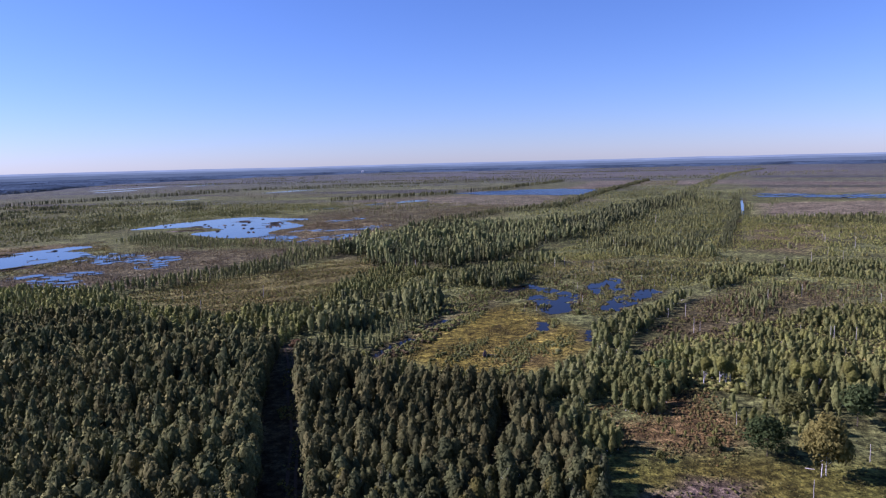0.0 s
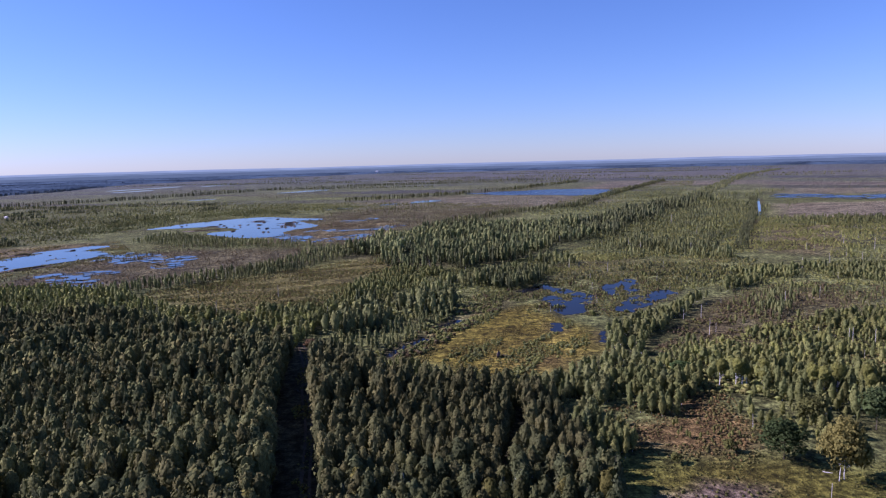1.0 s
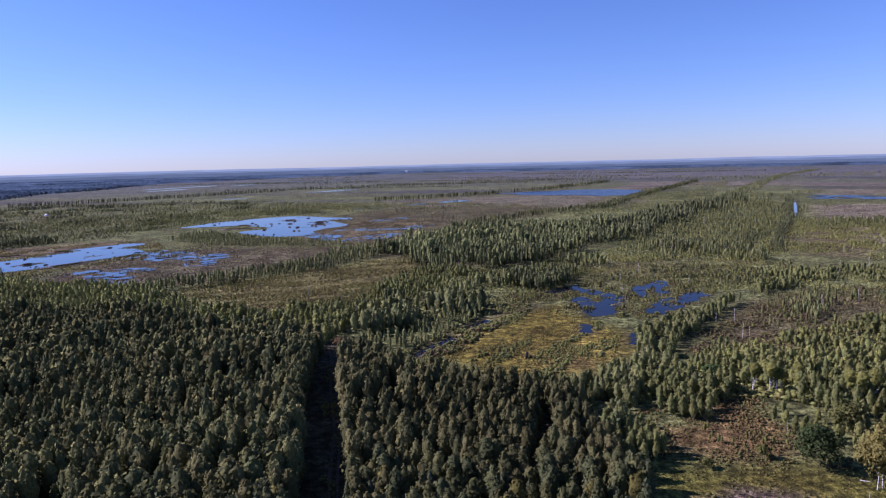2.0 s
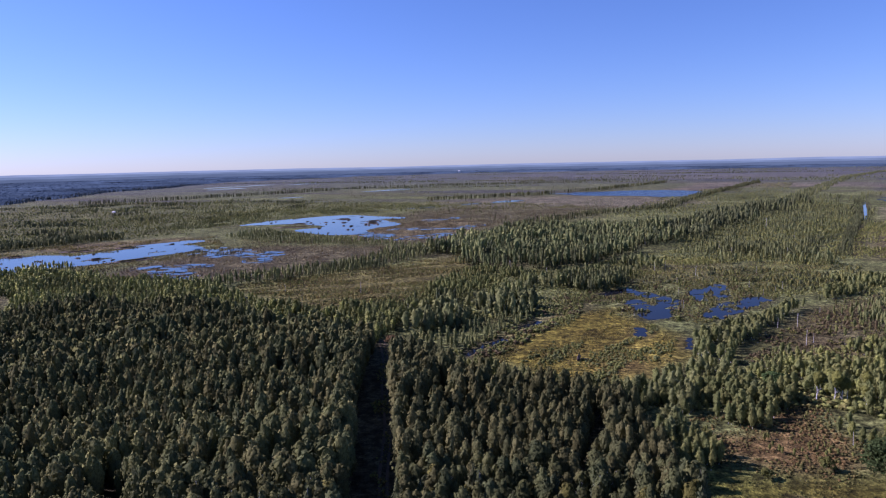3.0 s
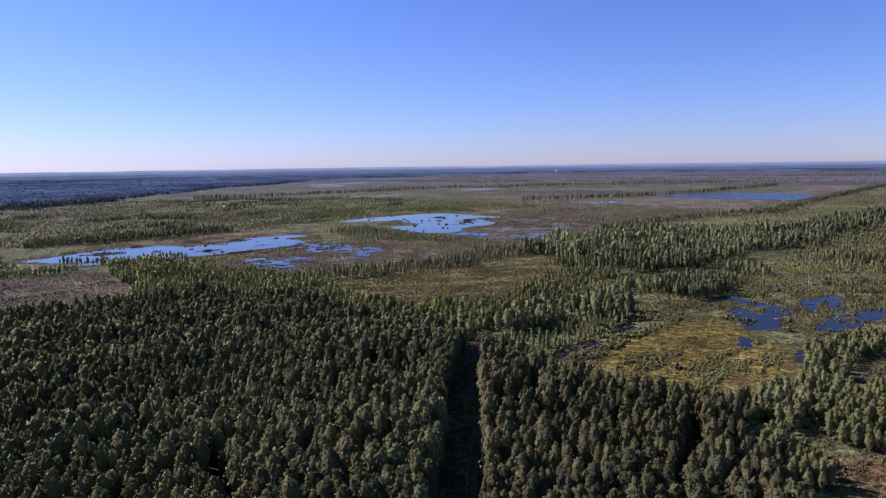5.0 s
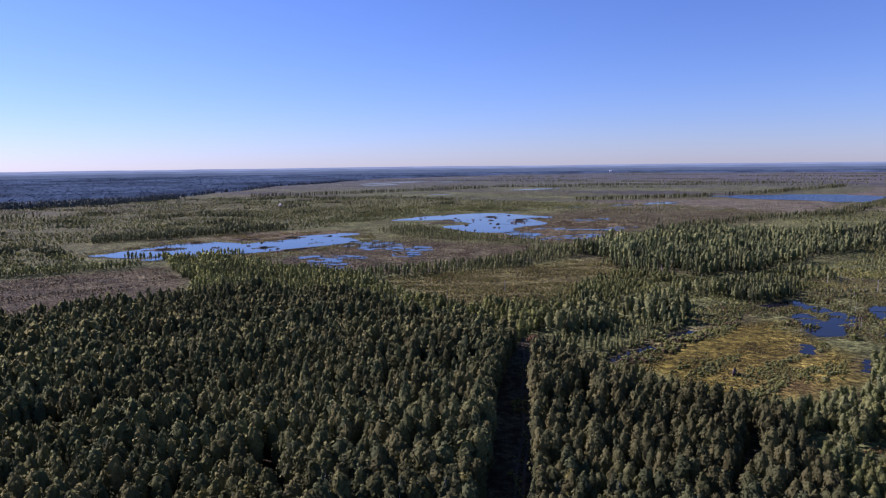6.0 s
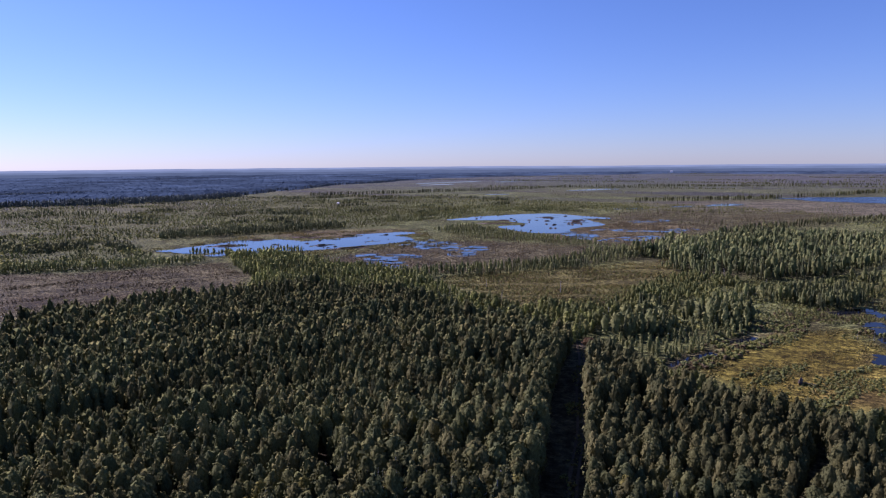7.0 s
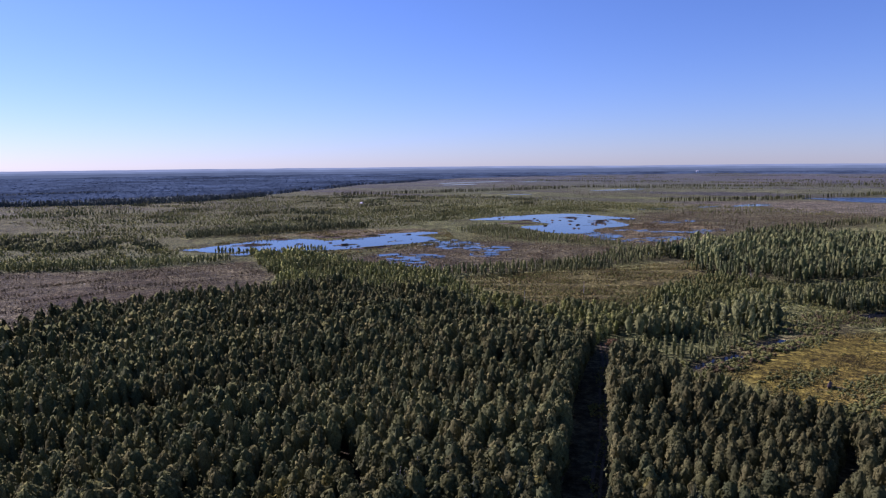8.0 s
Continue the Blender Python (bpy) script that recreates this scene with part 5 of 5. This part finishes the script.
# birches with bare white stems at the clearing
edge_birch = single_tree("birch_tree", "stem", 9.0, (0.158, 0.16, 0.0391), BIRCH_BARK, np.random.default_rng(61), 300, 1.25, "birch with a long bare white trunk by the clearing", group="birches by the clearing")
put(edge_birch, 79, 198)
for k, (x, y, size) in enumerate(((83, 196, 1.1), (85, 196, 0.9), (86.5, 196.5, 0.85), (89, 191, 0.8), (100, 185, 1.15), (101.5, 183, 1.2), (107, 185, 1.2), (104, 192, 1.0), (93, 199, 0.95), (112, 178, 1.1), (118, 190, 1.0))):
    put(copy_thing(edge_birch, pose(0, 0, 0)), x, y, k * 71, size)


def broad_tree(label, height, width, tint, bark, seed, cards, stems=1, lobes=13):
    """A wide free-standing tree of many lumps."""
    rng = np.random.default_rng(seed)
    root = tagged(new("broadleaf_tree"), label, "tree")
    for k in range(stems):
        t = new("trunk", trunk_mesh("trunk", "birch", height * (0.66 - 0.06 * k), bark, rng, limbs=10))
        t.parent = root
        t.matrix_basis = pose(1.3 * k - 0.65 * (stems - 1), 0.4 * k, 0, 0, 3 * k, 90 * k)
    c = crown_object("crown", lobed_cards(cards, lobes, rng), (width, width, height), tint, LEAF_SINGLE, rng)
    c.parent = root
    return root


put(broad_tree("broad dark green willow standing in the clearing", 9.5, 13.0, (0.075, 0.105, 0.034), DARK_BARK, 3, 3600), 74, 147.5)
put(broad_tree("tall yellowing birch with two white trunks", 13.8, 12.0, (0.195, 0.175, 0.048), BIRCH_BARK, 4, 4600, 2, 19), 81, 136.5)
put(broad_tree("broad dark green tree behind the clearing", 11.5, 11.5, (0.08, 0.108, 0.036), DARK_BARK, 5, 2600), 104.5, 163)
put(broad_tree("green tree at the edge of the clearing", 9.0, 10.0, (0.131, 0.136, 0.0403), DARK_BARK, 6, 1800), 90, 166)
put(broad_tree("low green willow by the birches", 6.5, 9.0, (0.149, 0.147, 0.0414), DARK_BARK, 7, 1500), 111, 157)
put(broad_tree("dark green willow bush among young birches", 4.2, 9.0, (0.0788, 0.12, 0.0368), DARK_BARK, 8, 700), 72, 211)
put(broad_tree("small green bush in the grass", 2.6, 3.2, (0.149, 0.152, 0.0414), DARK_BARK, 9, 300), 49, 146)
put(broad_tree("small round bush among red weeds", 3.0, 4.0, (0.14, 0.144, 0.0391), DARK_BARK, 10, 300), 63.5, 152)
put(broad_tree("orange autumn bush at the end of the track", 5.0, 7.5, (0.13, 0.085, 0.04), DARK_BARK, 11, 600), -55.5, 246)


def fallen_log(length, rng):
    v, f = tube([(0, 0, 0), (0.03, 0, length * 0.5), (0, 0.05, length)], [0.1, 0.08, 0.05], 7)
    bm = bmesh.new()
    vs = [bm.verts.new(p) for p in v]
    for q in f:
        bm.faces.new([vs[i] for i in q])
    bm.faces.new(vs[:7][::-1])
    bm.faces.new(vs[-7:])
    me = bpy.data.meshes.new("fallen_log")
    bm.to_mesh(me)
    bm.free()
    me.materials.append(DEAD_WOOD)
    return tagged(new("fallen_log", me), "short pale fallen log lying in the grass", "log")


fallen_log(2.0, rng).matrix_basis = pose(79, 140.5, ground_at(79, 140.5) + 0.15, 0, 80, -50)
snag(1, 74, 128, 0.85, 20)


def root_plate():
    """The upturned roots of a fallen tree, dark with peat, and its trunk."""
    rng = np.random.default_rng(21)
    bm = bmesh.new()
    bmesh.ops.create_icosphere(bm, subdivisions=3, radius=1.0)
    for v in bm.verts:
        n = noise.fractal(v.co * 2.3, 1.0, 2.0, 4)
        v.co *= 1 + 0.35 * n
        v.co.x *= 0.45
        v.co.z = v.co.z * 1.2 + 0.9
        v.co.y *= 1.6
    me = bpy.data.meshes.new("root_plate")
    bm.to_mesh(me)
    bm.free()
    me.materials.append(PEAT)
    root = tagged(new("fallen_tree"), "fallen tree with dark upturned roots in the sedge", "fallen tree")
    plate = new("root_plate", me)
    plate.parent = root
    log = new("trunk", trunk_mesh("trunk", "birch", 5.0, DARK_BARK, rng, True, 8))
    log.parent = root
    log.matrix_basis = pose(0.3, 0, 0.7, 0, 86, 0)
    return root


put(root_plate(), 14, 233, -20)


def build_ruts():
    """Two wheel ruts along the ride."""
    n = 90
    t = np.linspace(0, 1, n)
    x = -26.5 - 15 * t - 20 * t ** 1.3 + 0.4 * np.sin(t * 17)
    y = 96 + 158 * t
    for k, off in enumerate((-0.9, 0.9)):
        w = 0.34 + 0.14 * fbm(t * 158, t * 0 + k * 40, 6, 201)
        z = hummocks(x, y) + 0.05
        left, right = np.stack((x + off - w, y, z), -1), np.stack((x + off + w, y, z), -1)
        low = np.array((0, 0, -0.12))
        verts = np.concatenate((left, right, left + low, right + low))
        i = np.arange(n - 1)
        faces = np.concatenate((np.stack((i, n + i, n + i + 1, i + 1), -1), np.stack((2 * n + i, i, i + 1, 2 * n + i + 1), -1), np.stack((n + i, 3 * n + i, 3 * n + i + 1, n + i + 1), -1)))
        tagged(mesh_object("wheel_rut", verts, faces, RUT), "brown earth wheel rut along the grassy ride", "track", kind="structure")


build_ruts()


def house(length, depth, eaves, ridge, label, name="house"):
    root = tagged(new(name), label, "building")
    bm = bmesh.new()
    a, b = length / 2, depth / 2
    v = [bm.verts.new(p) for p in ((-a, -b, 0), (a, -b, 0), (a, b, 0), (-a, b, 0), (-a, -b, eaves), (a, -b, eaves), (a, b, eaves), (-a, b, eaves), (-a, 0, ridge), (a, 0, ridge))]
    for q in ((0, 1, 5, 4), (2, 3, 7, 6), (1, 2, 6, 9, 5), (3, 0, 4, 8, 7)):
        bm.faces.new([v[i] for i in q])
    me = bpy.data.meshes.new("wall")
    bm.to_mesh(me)
    bm.free()
    me.materials.append(WHITE_WALL)
    new("wall", me).parent = root
    bm = bmesh.new()
    for s in (-1, 1):
        rows = [[bm.verts.new((x, s * y, z + up)) for x in (-a - 0.4, a + 0.4)] for up in (0.05, 0.25) for y, z in ((b + 0.5, eaves - 0.25), (0, ridge))]
        for p, q in ((0, 1), (2, 3), (0, 2), (1, 3)):
            bm.faces.new((rows[p][0], rows[p][1], rows[q][1], rows[q][0]))
    me = bpy.data.meshes.new("roof")
    bm.to_mesh(me)
    bm.free()
    me.materials.append(ROOF)
    new("roof", me).parent = root
    return root


house(5.5, 3.6, 1.9, 3.0, "small white far house among trees on the plain").matrix_basis = pose(-690, 1013, 0, 0, 0, -28)
house(14, 8, 14, 17, "far pale tower block above the woods", "tower").matrix_basis = pose(-500, 4300, 0, 0, 0, 10)


def reed_island():
    """A low tussock island: a flat mound with reeds and a small bush on it."""
    rng = np.random.default_rng(31)
    root = tagged(new("reed_island"), "small dark reed and bush island in the lake", "island", "islands in the lakes")
    bm = bmesh.new()
    bmesh.ops.create_icosphere(bm, subdivisions=2, radius=1.0)
    for v in bm.verts:
        v.co *= 1 + 0.25 * noise.noise(v.co * 1.7)
        v.co.z = max(v.co.z, -0.2) * 0.35
    me = bpy.data.meshes.new("mound")
    bm.to_mesh(me)
    bm.free()
    me.materials.append(PEAT)
    new("mound", me).parent = root
    crown_object("reeds", crown_cards("bush", 60, 3, rng, 14, (7, 4)), (1.9, 1.9, 0.9), (0.1, 0.088, 0.036), LEAF_SINGLE, rng).parent = root
    return root


first = reed_island()
rng = np.random.default_rng(17)
for x, y, wide, deep, turn in ((-424, 447, 12, 5, 44), (-432, 496, 9, 5, 30), (-347, 481, 6, 3, 50), (-398, 530, 16, 6, 22), (-369, 554, 9, 5, 35), (-312, 475, 20, 4, 54),
                               (-278, 735, 26, 6, 16), (-286, 776, 11, 2.5, 15), (-249, 839, 11, 3, 12), (-203, 806, 9, 2.5, 25), (-196, 778, 10, 2.5, 8), (-181, 825, 8, 3, 25)):
    copy_thing(first, pose(0, 0, 0)).matrix_basis = pose(x, y, 0.05, 0, 0, turn) @ Matrix.Diagonal((wide, deep, 1.5, 1))
count = 0
while count < 46:
    if count < 26:
        x, y, size = rng.uniform(-330, -175), rng.uniform(665, 890), rng.uniform(0.8, 2.0)
    else:
        x, y, size = rng.uniform(-435, -270), rng.uniform(410, 590), rng.uniform(0.5, 1.5)
    if float(water_distance(np.array([x]), np.array([y]))[0]) < -3:
        ob = first if count == 0 else copy_thing(first, pose(0, 0, 0))
        ob.matrix_basis = pose(x, y, 0.05, 0, 0, rng.uniform(0, 360)) @ Matrix.Diagonal((size * rng.uniform(1.2, 3.2), size, size * 0.7, 1))
        count += 1
